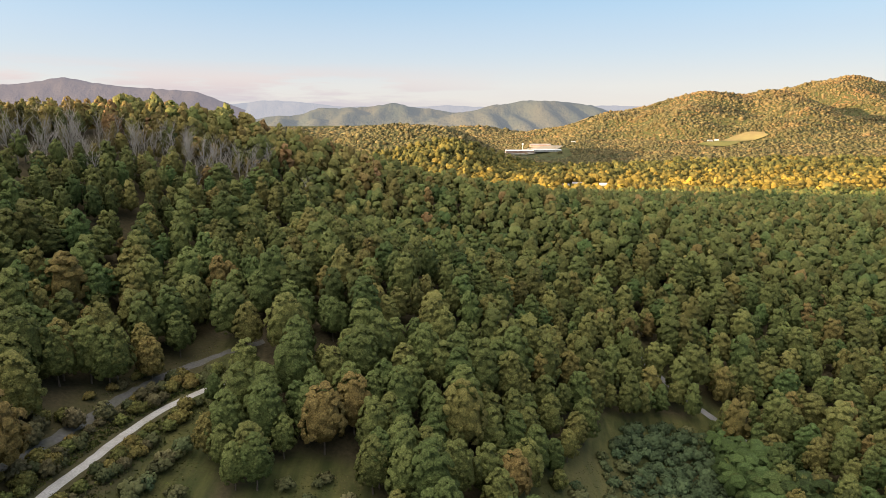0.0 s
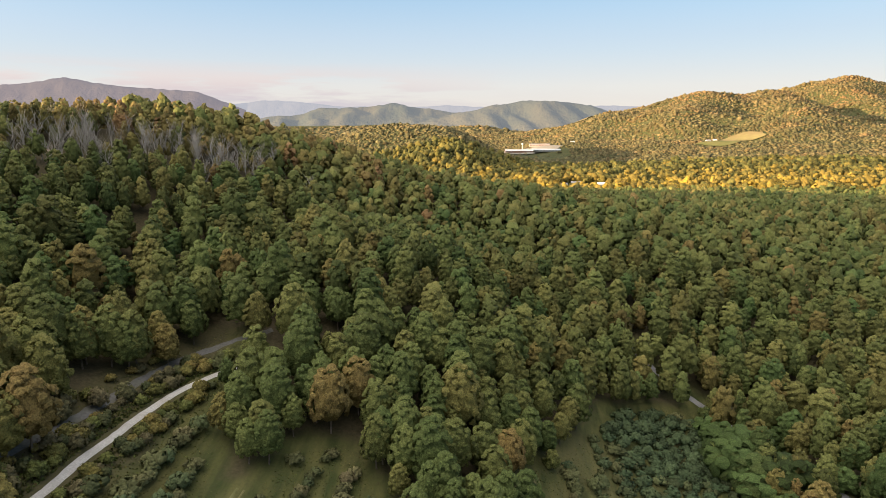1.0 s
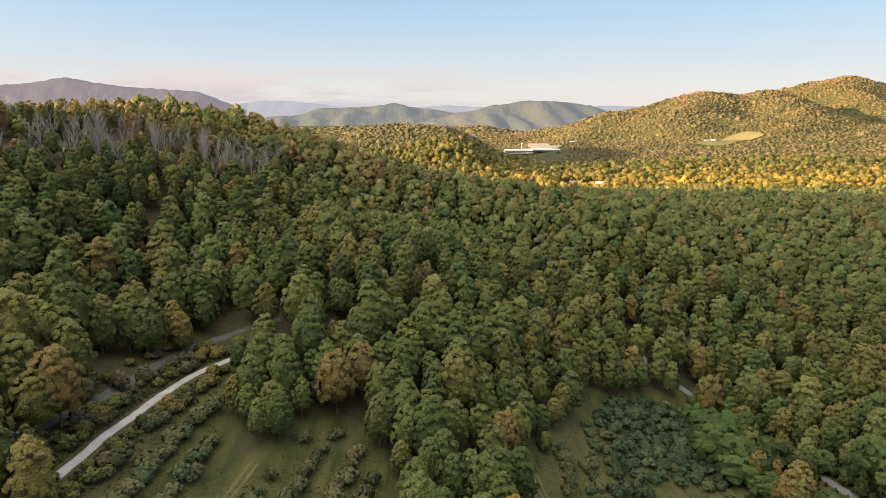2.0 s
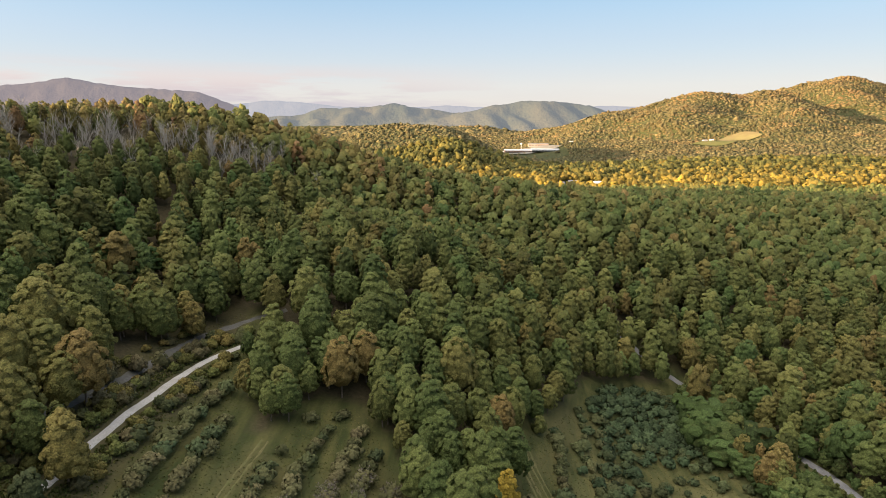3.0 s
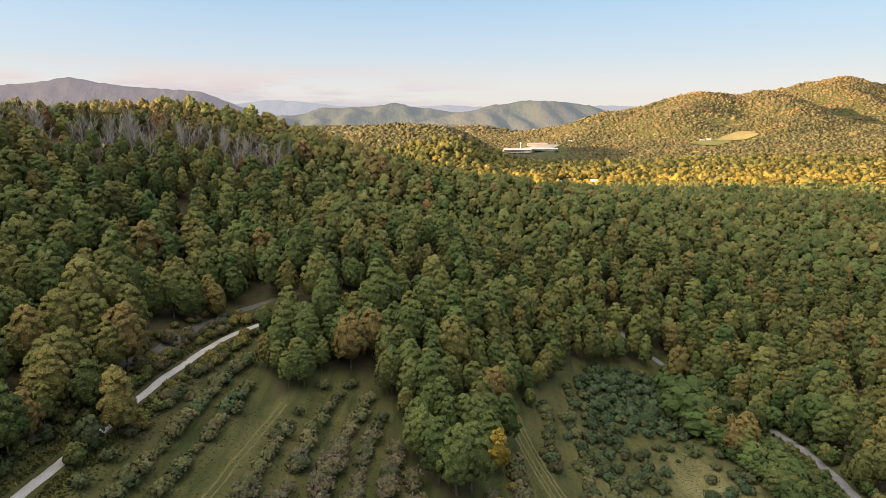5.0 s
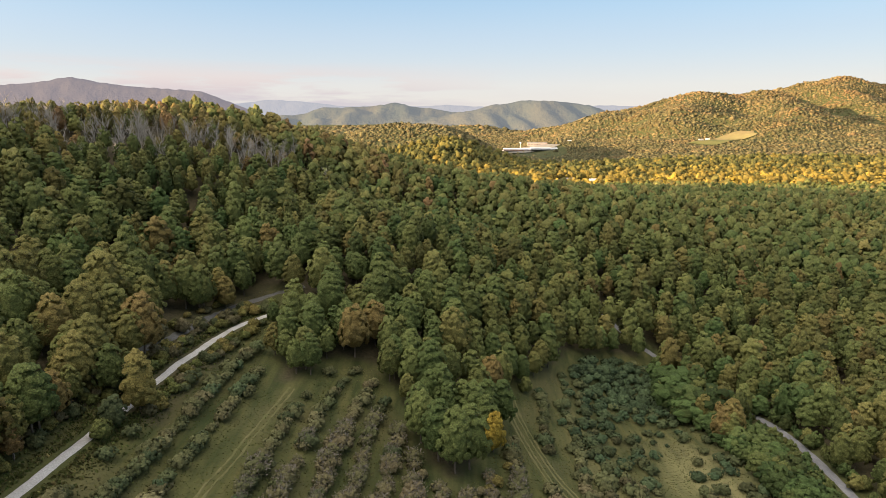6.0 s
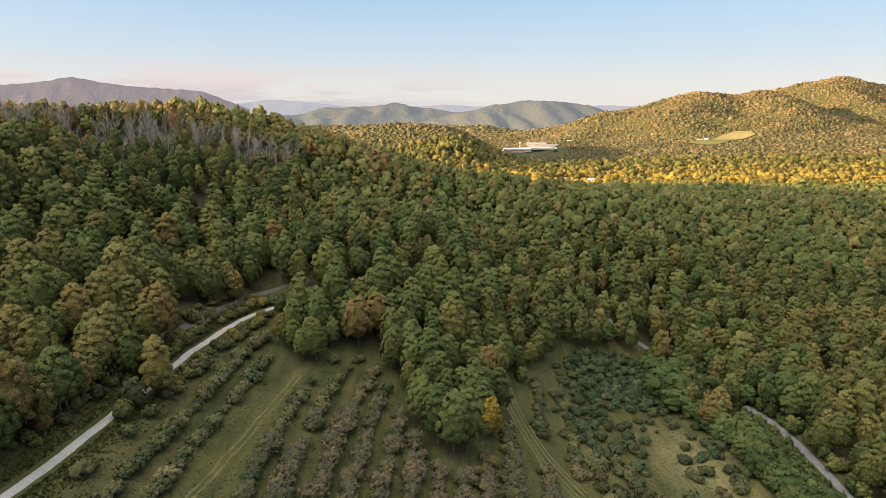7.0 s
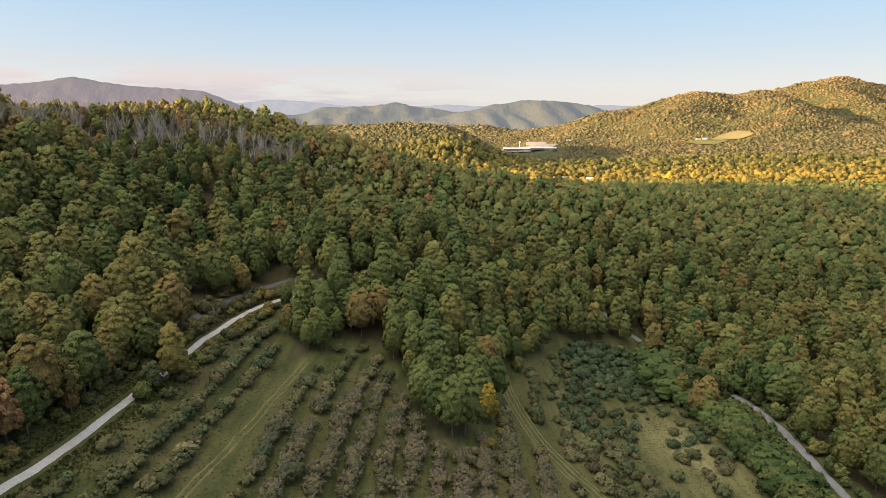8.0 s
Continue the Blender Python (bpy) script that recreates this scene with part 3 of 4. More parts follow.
def forest(name, label, templates, x, y, hue, size, mat, seed, sink=0.0, group="", round_tris=True):
    """Many trees joined into one mesh."""
    rng = np.random.default_rng(seed)
    z = land(x, y) - sink
    kind = rng.integers(0, len(templates), len(x))
    verts, quads, tris, hues, tones, ways, base = [], [], [], [], [], [], 0
    for k, (tv, tq, tt) in enumerate(templates):
        m = np.flatnonzero(kind == k)
        if not len(m):
            continue
        a = rng.uniform(0, 6.283, len(m))
        s = size[m]
        b = rng.uniform(0.88, 1.14, len(m))[:, None]
        c, si = np.cos(a) * s, np.sin(a) * s
        tall = s ** 0.7 * rng.uniform(0.8, 1.2, len(m))
        px = tv[None, :, 0] * b * c[:, None] - tv[None, :, 1] * si[:, None] + x[m][:, None]
        py = tv[None, :, 0] * b * si[:, None] + tv[None, :, 1] * c[:, None] + y[m][:, None]
        pz = tv[None, :, 2] * tall[:, None] + z[m][:, None]
        verts.append(np.stack([px, py, pz], -1).reshape(-1, 3))
        tn, ca, sa = outward(tv), np.cos(a)[:, None], np.sin(a)[:, None]
        ways.append(np.stack([tn[None, :, 0] * ca - tn[None, :, 1] * sa, tn[None, :, 0] * sa + tn[None, :, 1] * ca, tn[None, :, 2] + 0 * ca], -1).reshape(-1, 3))
        shift = base + np.arange(len(m))[:, None, None] * len(tv)
        quads.append((tq[None] + shift).reshape(-1, 4))
        tris.append((tt[None] + shift).reshape(-1, 3))
        hues.append(np.repeat(hue[m], len(tv)))
        tones.append(np.repeat(rng.normal(0, 0.5, len(m)), len(tv)))
        base += len(m) * len(tv)
    me = mesh_of(name, np.vstack(verts), np.vstack(quads), np.vstack(tris), mat, False, round_tris, None if round_tris else np.vstack(ways), hue=np.concatenate(hues), tone=np.concatenate(tones))
    return tagged(new(name, me), label, "trees", group, "stuff")


def wooded(x, y):
    return ~inside(x, y, CLEARING) & (away(x, y, ROAD) > 3.9) & (away(x, y, DRIVE) > 4.5) & (away(x, y, LANE) > 3.6)


TALL = 19.0
tx, ty = stand(-520, 560, 8, 430, 9.1, 31)
keep = wooded(tx, ty) & ((away(tx, ty, CLEARING[1:-1]) > 2.2) | (tx < -84))
tx, ty = tx[keep], ty[keep]
rng = np.random.default_rng(77)
edge_trees = np.array([(-113, 52), (-116, 44), (-112.5, 37), (-119, 56), (-114, 29), (-120, 36), (-117, 50), (-111.5, 45)])
tx, ty = np.concatenate([tx, edge_trees[:, 0]]), np.concatenate([ty, edge_trees[:, 1]])
keep = (rng.random(len(tx)) > 0.05) & ~((waves(tx, ty, 60.0, 55) > 0.85) & (ty > 140) & (rng.random(len(tx)) < 0.4))
tx, ty = tx[keep], ty[keep]
t_hue = tint(tx, ty, 5)
t_size = np.clip(rng.normal(1.0, 0.2, len(tx)), 0.55, 1.5)
# Crest trees turned towards gold: the low sun's warmth is put into their hue.
t_hue = np.clip(t_hue + 0.24 * ((tx < -90) & (land(tx, ty) > np.where(ty > 340.0, 58.0, 76.0))) + 0.10 * ((tx < -98) & (ty < 135)) + 0.04 * ((tx > 60) & (ty < 340)) - 0.09 * ((np.abs(tx + 18) < 52) & (ty < 240)), 0, 1)
# the trees that stand nearest to the clearing are things of their own
BARE = [(-239, 248), (-233, 264), (-228, 277), (-219, 285), (-209, 293), (-201, 312), (-186, 329), (-181, 347), (-171, 352), (-142, 360), (-132, 370), (-124, 387), (-110, 405)]
near_bare = away(tx, ty, BARE)
keep = (near_bare > 12.0) | (rng.random(len(tx)) < 0.5)
tx, ty, t_hue, t_size = tx[keep], ty[keep], t_hue[keep], t_size[keep]
for ax, ay, ah in ((-112, 57, 0.8), (-110, 62, 0.95), (-113, 48, 0.85), (-104, 83, 0.7), (-12, 150, 0.75), (-38, 172, 0.78), (-30, 178, 0.74), (5, 116, 0.3), (-100, 132, 0.72), (-116, 100, 0.2)):
    t_hue[np.argmin(np.hypot(tx - ax, ty - ay))] = ah
spit = (tx > -14) & (tx < 30) & (ty > 98) & (ty < 158)
t_hue = np.where(spit, np.clip(t_hue - 0.2, 0.02, 0.4), t_hue)
clear = np.hypot(tx - 20.5, ty - 134.0) > 5.5
tx, ty, t_hue, t_size = tx[clear], ty[clear], t_hue[clear], t_size[clear]
before_road = (away(tx, ty, ROAD) < 24.0) & (tx < 156.0) & (ty < 200.0)
keep = ~(before_road & (away(tx, ty, ROAD) < 14.0)) & ~((tx > 118) & (tx < 156) & (ty < 200) & (rng.random(len(tx)) < 0.15))
t_size = np.where(before_road, t_size * np.where(ty < 185.0, 0.36, 0.6), np.where((tx > 110) & (ty < 230), t_size * 0.86, t_size))
tx, ty, t_hue, t_size = tx[keep], ty[keep], t_hue[keep], t_size[keep]
near_bare = away(tx, ty, BARE)
t_size = np.where(near_bare < 15.0, t_size * 0.62, np.where((tx < -130) & (ty > 255) & (tx > -0.95 * ty), 0.8 + (t_size - 1.0) * 0.4, t_size))
order = np.argsort(np.hypot(tx * 0.9, ty - 70.0))
nearest, others = order[:300], order[300:]
VARIANTS = []
for k in range(10):
    hue_mid = (0.15, 0.25, 0.3, 0.36, 0.4, 0.46, 0.52, 0.62, 0.74, 0.92)[k]
    tv, tq, tt = clump_crown(100 + k, TALL, 4.9 + 0.4 * (k % 3), 86 + 6 * (k % 4), 200, 0.45)
    hub = new("tree")
    part("trunk", trunk_mesh(300 + k, TALL), hub)
    part("crown", mesh_of("crown", tv, tq, tt, LEAF, False, False, outward(tv), hue=np.full(len(tv), hue_mid)), hub)
    VARIANTS.append((hue_mid, hub))
WORDS = ("deep green broadleaved tree in full leaf", "green broadleaved tree with a domed crown", "olive green broadleaved tree beginning to turn", "yellow-brown autumn tree at the wood's edge", "russet autumn tree with a rounded crown")
used = set()
for i in nearest:
    k = int(np.argmin([abs(t_hue[i] + rng.normal(0, 0.03) - h) for h, _ in VARIANTS]))
    hub = VARIANTS[k][1]
    place = pose(tx[i], ty[i], float(land(tx[i], ty[i])), 0, 0, rng.uniform(0, 360)) @ Matrix.Scale(t_size[i], 4)
    ob = hub if k not in used else copy_thing(hub, place)
    if k not in used:
        ob.matrix_world = place
        used.add(k)
    else:
        ob.scale = (t_size[i],) * 3
    tagged(ob, WORDS[min(4, k // 2)], "tree", "woodland trees")
for k, (h, hub) in enumerate(VARIANTS):
    if k not in used:
        for o in (*hub.children, hub):
            bpy.data.objects.remove(o)
MID = [clump_crown(200 + k, TALL, 4.45 + 0.35 * (k % 3), 50 + 4 * (k % 4), 20, 0.8, level=0) for k in range(10)]
FAR_A = [clump_crown(230 + k, TALL, 4.7 + 0.3 * (k % 3), 16 + k % 3, 0, 1.2, level=0, core=0, bulge=1.1) for k in range(8)]


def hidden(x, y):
    """Whether land lies behind a nearer rise, seen from the middle of the camera's flight."""
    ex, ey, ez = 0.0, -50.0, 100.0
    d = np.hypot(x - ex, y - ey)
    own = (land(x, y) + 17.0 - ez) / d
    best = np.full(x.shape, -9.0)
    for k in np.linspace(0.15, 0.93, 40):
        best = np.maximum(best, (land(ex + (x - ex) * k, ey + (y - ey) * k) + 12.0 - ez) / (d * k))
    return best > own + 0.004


# Woods out of the camera's sight get simpler trees.
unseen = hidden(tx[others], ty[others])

def roadside():
    """Places for the low trees and bushes on both sides of the road."""
    rng = np.random.default_rng(87)
    x, y = rng.uniform(112, 168, 1500), rng.uniform(60, 262, 1500)
    d = away(x, y, ROAD)
    m = ~inside(x, y, CLEARING) & (d > 2.8) & (d < np.where(x > 155, 6.5, 30.0))
    x, y, d = x[m], y[m], d[m]
    kept = []
    for i in range(len(x)):
        if all(math.hypot(x[i] - x[j], y[i] - y[j]) > 2.7 for j in kept):
            kept.append(i)
    x, y, d = x[kept], y[kept], d[kept]
    size = np.where(x > 155, 0.9, np.clip(0.10 * (d - 0.5), 0.25, 1.6)) * np.where(y > 205, 2.0, 1.0)
    return x, y, size * rng.uniform(0.6, 1.45, len(x))


LOW = [clump_crown(270 + k, 5.8, 2.7, 26, 16, 0.5, 0.02, level=0) for k in range(6)]
rx, ry, r_size = roadside()
forest("roadside_thicket", "low green thicket and bushes beside the asphalt road", LOW, rx, ry, np.clip(tint(rx, ry, 88) - 0.14, 0, 1), r_size, LEAF, 89, round_tris=False)
FAR_B = [blob(260 + k) for k in range(8)]
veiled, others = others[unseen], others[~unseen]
forest("woodland", "simpler woodland behind the slopes, out of the flight's sight", FAR_B, tx[veiled], ty[veiled], t_hue[veiled], t_size[veiled] * 1.2, LEAF, 28)
close = others[ty[others] < 375.0]
forest("woodland", "dense broadleaved woodland on the near slopes", MID, tx[close], ty[close], t_hue[close], t_size[close], LEAF, 8, round_tris=False)
apart = others[ty[others] >= 375.0]
forest("woodland", "dense broadleaved woodland below the ridge", FAR_A, tx[apart], ty[apart], t_hue[apart], t_size[apart], LEAF, 18, round_tris=False)

fx, fy = stand(-560, 900, 430, 980, 10.0, 32)
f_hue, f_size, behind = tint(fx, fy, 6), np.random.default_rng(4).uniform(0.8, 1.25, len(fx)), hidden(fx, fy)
# Same golden sunlight painted into the hue of the ridge trees beyond.
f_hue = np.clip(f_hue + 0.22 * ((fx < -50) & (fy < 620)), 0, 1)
# Full trees only where the flight sees them; plain blobs elsewhere.
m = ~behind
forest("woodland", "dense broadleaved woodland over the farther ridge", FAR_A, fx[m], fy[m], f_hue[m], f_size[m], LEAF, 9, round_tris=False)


# ---- the sunlit valley and hills ----
FIELDS = (("field", "sunlit green pasture below the wooded hill", PASTURE, 905, 2050, 66, 46), ("field", "tan cut hayfield beside the pasture", STUBBLE, 1010, 2105, 70, 42), ("field", "grey-tan open ground on a far hillside", STUBBLE, 655, 3010, 55, 120))
PLANT = (268, 2130)


def open_valley(x, y):
    m = np.hypot((x - PLANT[0]) / 155.0, (y - PLANT[1] + 60.0) / 190.0) > 1.0
    m |= np.random.default_rng(3).random(np.shape(x)) < 0.12
    m &= np.hypot((x - 262.0) / 62.0, (y - 1140.0) / 62.0) > 1.0
    for _, _, _, a, b, p, q in FIELDS:
        m &= np.hypot((x - a) / p, (y - b) / q) > 1.12
    return m


FAR_GOLD = [clump_crown(280 + k, 15.0, 5.6, 7 + k % 3, 0, 1.8, level=0, core=0, bulge=1.15) for k in range(8)]
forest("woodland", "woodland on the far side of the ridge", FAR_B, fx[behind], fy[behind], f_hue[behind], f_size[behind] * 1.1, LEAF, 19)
gx, gy = stand(-400, 1400, 980, 1520, 12.6, 33)
keep = open_valley(gx, gy)
gx, gy = gx[keep], gy[keep]
grng = np.random.default_rng(14)
g_hue = np.clip(0.62 + 0.25 * waves(gx, gy, 120.0, 41) + grng.normal(0, 0.17, len(gx)) - 0.5 * np.clip((gy - 1120.0) / 250.0, 0, 1), 0, 1)
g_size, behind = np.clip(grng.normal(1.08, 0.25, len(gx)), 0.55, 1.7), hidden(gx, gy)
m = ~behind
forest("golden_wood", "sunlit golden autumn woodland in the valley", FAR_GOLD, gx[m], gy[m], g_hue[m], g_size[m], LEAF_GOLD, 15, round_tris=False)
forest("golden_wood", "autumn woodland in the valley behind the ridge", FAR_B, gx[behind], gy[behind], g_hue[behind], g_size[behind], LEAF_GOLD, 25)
for a, b, step, seed in ((1500, 2250, 10.0, 34), (2250, 3350, 12.4, 35), (3350, 3900, 28.0, 36)):
    gx, gy = stand(-1500, 2700, a, b, step, seed)
    # Ground hidden from the camera keeps only a few trees.
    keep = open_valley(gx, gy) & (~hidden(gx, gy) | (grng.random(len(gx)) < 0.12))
    gx, gy = gx[keep], gy[keep]
    forest("hill_wood", "sunlit olive and gold woodland on the hills", FAR_B, gx, gy, np.clip(0.33 + 0.2 * waves(gx, gy, 260.0, 42) + 0.08 * waves(gx, gy, 90.0, 43) + grng.normal(0, 0.10, len(gx)) + 0.12 * np.clip((land(gx, gy) - 110.0) / 90.0, 0, 1), 0, 1), np.clip(grng.lognormal(0.0, 0.25, len(gx)), 0.6, 1.8) * step / 10.8, LEAF_HAZED_HILL, seed + 1, 4.6 * step / 12.0)


def field_patch(a, b, p, q, mat):
    """A field with a wavering edge, laid on the slope."""
    rng = np.random.default_rng(int(a))
    ring = np.linspace(0.0, 1.0, 7)[1:]
    turn = np.linspace(0, 2 * np.pi, 33)[:-1]
    edge = 1.0 + 0.10 * np.sin(3 * turn + a) + 0.06 * np.sin(7 * turn)
    x = np.concatenate([[a], (a + p * ring[:, None] * (edge * np.cos(turn))[None, :]).ravel()])
    y = np.concatenate([[b], (b + q * ring[:, None] * (edge * np.sin(turn))[None, :]).ravel()])
    k = 1 + np.arange(6 * 32).reshape(6, 32)
    e = np.roll(k, -1, 1)
    quads = np.stack([k[:-1], k[1:], e[1:], e[:-1]], -1).reshape(-1, 4)
    tris = np.stack([np.zeros(32, int), k[0], e[0]], -1)
    return mesh_of("field", np.column_stack([x, y, land(x, y) + 3.0]), quads, tris, mat, True)


for name, label, mat, a, b, p, q in FIELDS:
    tagged(new(name, field_patch(a, b, p, q, mat)), label, "field", kind="structure")
tagged(new("yard", field_patch(PLANT[0] + 10, PLANT[1] - 5, 118, 62, YARD)), "pale concrete yard round the factory", "yard", kind="structure")


# ---- buildings in the valley ----
def box(bm, x0, x1, y0, y1, z0, z1):
    v = [bm.verts.new(c) for c in ((x0, y0, z0), (x1, y0, z0), (x1, y1, z0), (x0, y1, z0), (x0, y0, z1), (x1, y0, z1), (x1, y1, z1), (x0, y1, z1))]
    for f in ((0, 3, 2, 1), (4, 5, 6, 7), (0, 1, 5, 4), (1, 2, 6, 5), (2, 3, 7, 6), (3, 0, 4, 7)):
        bm.faces.new([v[k] for k in f])


def gable(bm, x0, x1, y0, y1, z, rise, over):
    x0, x1, y0, y1, m = x0 - over, x1 + over, y0 - over, y1 + over, (y0 + y1) / 2
    low = [bm.verts.new(c) for c in ((x0, y0, z), (x1, y0, z), (x1, y1, z), (x0, y1, z), (x0, y0, z + 0.3), (x1, y0, z + 0.3), (x1, y1, z + 0.3), (x0, y1, z + 0.3), (x0, m, z + rise), (x1, m, z + rise))]
    for f in ((0, 3, 2, 1), (0, 1, 5, 4), (2, 3, 7, 6), (4, 5, 9, 8), (6, 7, 8, 9), (1, 2, 6, 9, 5), (3, 0, 4, 8, 7)):
        bm.faces.new([low[k] for k in f])


def building(name, label, category, x, y, wide, deep, tall, rise, turn, wall, roof, windows, group=""):
    hub = new(name)
    base = float(land(x, y)) - 1.0
    hub.matrix_world = pose(x, y, base, 0, 0, turn)
    bm = bmesh.new()
    box(bm, -wide / 2, wide / 2, -deep / 2, deep / 2, 0, tall + 1)
    part("wall", from_bmesh("wall", bm, wall), hub)
    bm = bmesh.new()
    gable(bm, -wide / 2, wide / 2, -deep / 2, deep / 2, tall + 1, rise, 0.5)
    part("roof", from_bmesh("roof", bm, roof), hub)
    if windows:
        bm = bmesh.new()
        box(bm, -0.09 * wide / windows * 4, 0.09 * wide / windows * 4, -0.1, 0.1, 0, tall * 0.35)
        pane = from_bmesh("window", bm, WINDOW)
        for k in range(windows):
            ob = part("window", pane, hub)
            ob.location = (wide * ((k + 0.5) / windows - 0.5), -deep / 2 - 0.05, tall * 0.45)
    return tagged(hub, label, category, group)


px, py = PLANT
building("factory_hall", "long brick factory hall with a white metal roof", "factory", px + 5, py + 5, 120, 70, 4.5, 3, -4, WALL_BRICK, ROOF_WHITE, 12, "factory halls")
building("factory_hall", "low white factory hall with a flat pale roof", "factory", px + 80, py - 30, 90, 60, 4.0, 2.5, -4, WALL_WHITE, ROOF_WHITE, 9, "factory halls")
building("factory_hall", "brown brick factory wing with a grey roof", "factory", px - 85, py + 45, 90, 36, 6.5, 2, 3, WALL_BRICK, ROOF_WHITE, 9, "factory halls")
building("factory_hall", "tan brick warehouse behind the white halls", "factory", px + 70, py + 60, 70, 40, 8, 2.5, -4, WALL_BRICK, ROOF_GREY, 7, "factory halls")
hub = new("water_tower")
hub.matrix_world = pose(px + 10, py + 60, float(land(px + 10, py + 60)))
bm = bmesh.new()
bmesh.ops.create_uvsphere(bm, u_segments=16, v_segments=10, radius=3.8, matrix=Matrix.Translation((0, 0, 21)) @ Matrix.Diagonal((1, 1, 0.8, 1)))
part("tank", from_bmesh("tank", bm, STEEL), hub)
bm = bmesh.new()
bmesh.ops.create_cone(bm, segments=12, radius1=1.5, radius2=0.8, depth=19, cap_ends=True, matrix=Matrix.Translation((0, 0, 9)))
part("column", from_bmesh("column", bm, STEEL), hub)
tagged(hub, "pale steel water tower behind the factory", "water tower")
for k, (x, y, wd, turn, wall, roof, label) in enumerate(((893, 2108, 16, 10, WALL_WHITE, ROOF_GREY, "white farmhouse at the top of the pasture"), (918, 2114, 12, -8, WALL_WHITE, ROOF_WHITE, "white farm shed beside the farmhouse"), (228, 1162, 15, 12, WALL_WHITE, ROOF_GREY, "white house among golden trees"), (256, 1186, 17, -10, WALL_BRICK, ROOF_GREY, "brick house among golden trees"), (300, 1165, 14, 5, WALL_WHITE, ROOF_WHITE, "white-roofed house among golden trees"), (470, 2290, 22, 5, WALL_WHITE, ROOF_WHITE, "white barn at the foot of the hill"))):
    building("house", label, "house", x, y, wd, 9, 5, 3, turn, wall, roof, 4, "valley houses")

# ---- trees that stand by themselves ----
SINGLES = ((-91, 99, 21.0, 5.2, LEAF, 0.5, "green tree beside the gravel drive"), (-97, 194, 15.5, 4.6, LEAF, 0.66, "bronze-green tree between lane and drive"), (20.5, 134, 16.5, 4.3, LEAF_GOLD, 1.0, "bright yellow autumn tree at the wood's edge"), (-94.2, 89, 9.5, 3.6, LEAF_ORCHARD, 0.3, "grey-green small tree beside the drive"), (-94, 82, 6.0, 3.0, LEAF, 0.3, "low green bush beside the drive"), (-103, 160, 6.5, 2.8, LEAF_ORCHARD, 0.9, "reddish shrub beside the lane"), (-99, 168, 6.0, 2.8, LEAF_ORCHARD, 0.5, "grey-green shrub beside the lane"), (-107, 148, 7.0, 3.0, LEAF_ORCHARD, 0.8, "reddish brown shrub beside the lane"), (118, 207, 8.0, 3.0, LEAF, 0.3, "small green tree at the field corner"), (40, 193, 8.0, 3.0, LEAF, 0.3, "small green tree at the wood's edge"), (101, 141, 3.4, 3.0, LEAF_ORCHARD, 0.1, "lone dark green bush in pale field grass"))
for k, (x, y, h, r, mat, hue, label) in enumerate(SINGLES):
    hub = new("tree")
    hub.matrix_world = pose(x, y, float(land(x, y)))
    part("trunk", trunk_mesh(500 + k, h), hub)
    tv, tq, tt = clump_crown(520 + k, h, r, 60 if h > 10 else 34, 400 if h > 10 else 200, 0.5, 0.06)
    part("crown", mesh_of("crown", tv, tq, tt, mat, False, False, outward(tv), hue=np.full(len(tv), hue)), hub)
    tagged(hub, label, "tree")


# ---- two birches at the wood's edge ----
for k, (x, y) in enumerate(((-106.5, 65), (-108, 68))):
    hub = new("birch_tree")
    hub.matrix_world = pose(x, y, float(land(x, y)))
    part("trunk", trunk_mesh(540 + k, 15.0, mat=BARE_BARK), hub, "white birch trunk")
    tv, tq, tt = clump_crown(545 + k, 15.0, 3.4, 36, 300, 0.55, 0.34, sparse=0.2, core=0.6)
    part("crown", mesh_of("crown", tv, tq, tt, LEAF, False, False, outward(tv), hue=np.full(len(tv), 0.42)), hub)
    tagged(hub, "green birch with a white trunk at the wood's edge", "tree", "birches")


# ---- shrubs on the rough strip between lane and drive ----
srng = np.random.default_rng(58)
SHRUBS = []
for k in range(5):
    hub = new("shrub")
    tv, tq, tt = clump_crown(560 + k, 3.4, 2.3, 24, 160, 0.4, 0.02, level=0)
    part("crown", mesh_of("crown", tv, tq, tt, (LEAF, LEAF_ORCHARD)[k % 2], False, False, outward(tv), hue=np.full(len(tv), (0.25, 0.35, 0.45, 0.8, 0.6)[k])), hub)
    part("stem", trunk_mesh(580 + k, 3.0, "stem"), hub)
    tagged(hub, ("low green shrub in rough grass", "low grey-green shrub in rough grass", "low olive shrub in rough grass", "low reddish shrub in rough grass", "low brownish shrub in rough grass")[k], "shrub", "roadside shrubs")
    SHRUBS.append(hub)
spots = []
while len(spots) < 150:
    if len(spots) < 125:
        x, y = srng.uniform(-116, -76), srng.uniform(96, 222)
    else:
        x, y = srng.uniform(-112, -95), srng.uniform(20, 100)
    if away(x, y, DRIVE) > 3.6 and away(x, y, LANE) > 3.4 and (inside(x, y, CLEARING) or x < -90) and away(x, y, DRIVE) < 19 and (x < -88 or away(x, y, DRIVE) < 9) and all(math.hypot(x - a, y - b) > 2.0 for a, b in spots):
        spots.append((float(x), float(y)))
spots += [(2, 98), (8, 95), (14, 104), (20, 112), (26, 118), (25, 125), (-5, 105), (30, 131), (12, 97), (17, 107)]
for k, (x, y) in enumerate(spots):
    place = pose(x, y, float(land(x, y)), 0, 0, srng.uniform(0, 360))
    ob = SHRUBS[k] if k < 5 else copy_thing(SHRUBS[k % 5 if k < 150 else 3 + k % 2], place)
    ob.matrix_world = place
    ob.scale = (srng.uniform(0.6, 1.25),) * 3


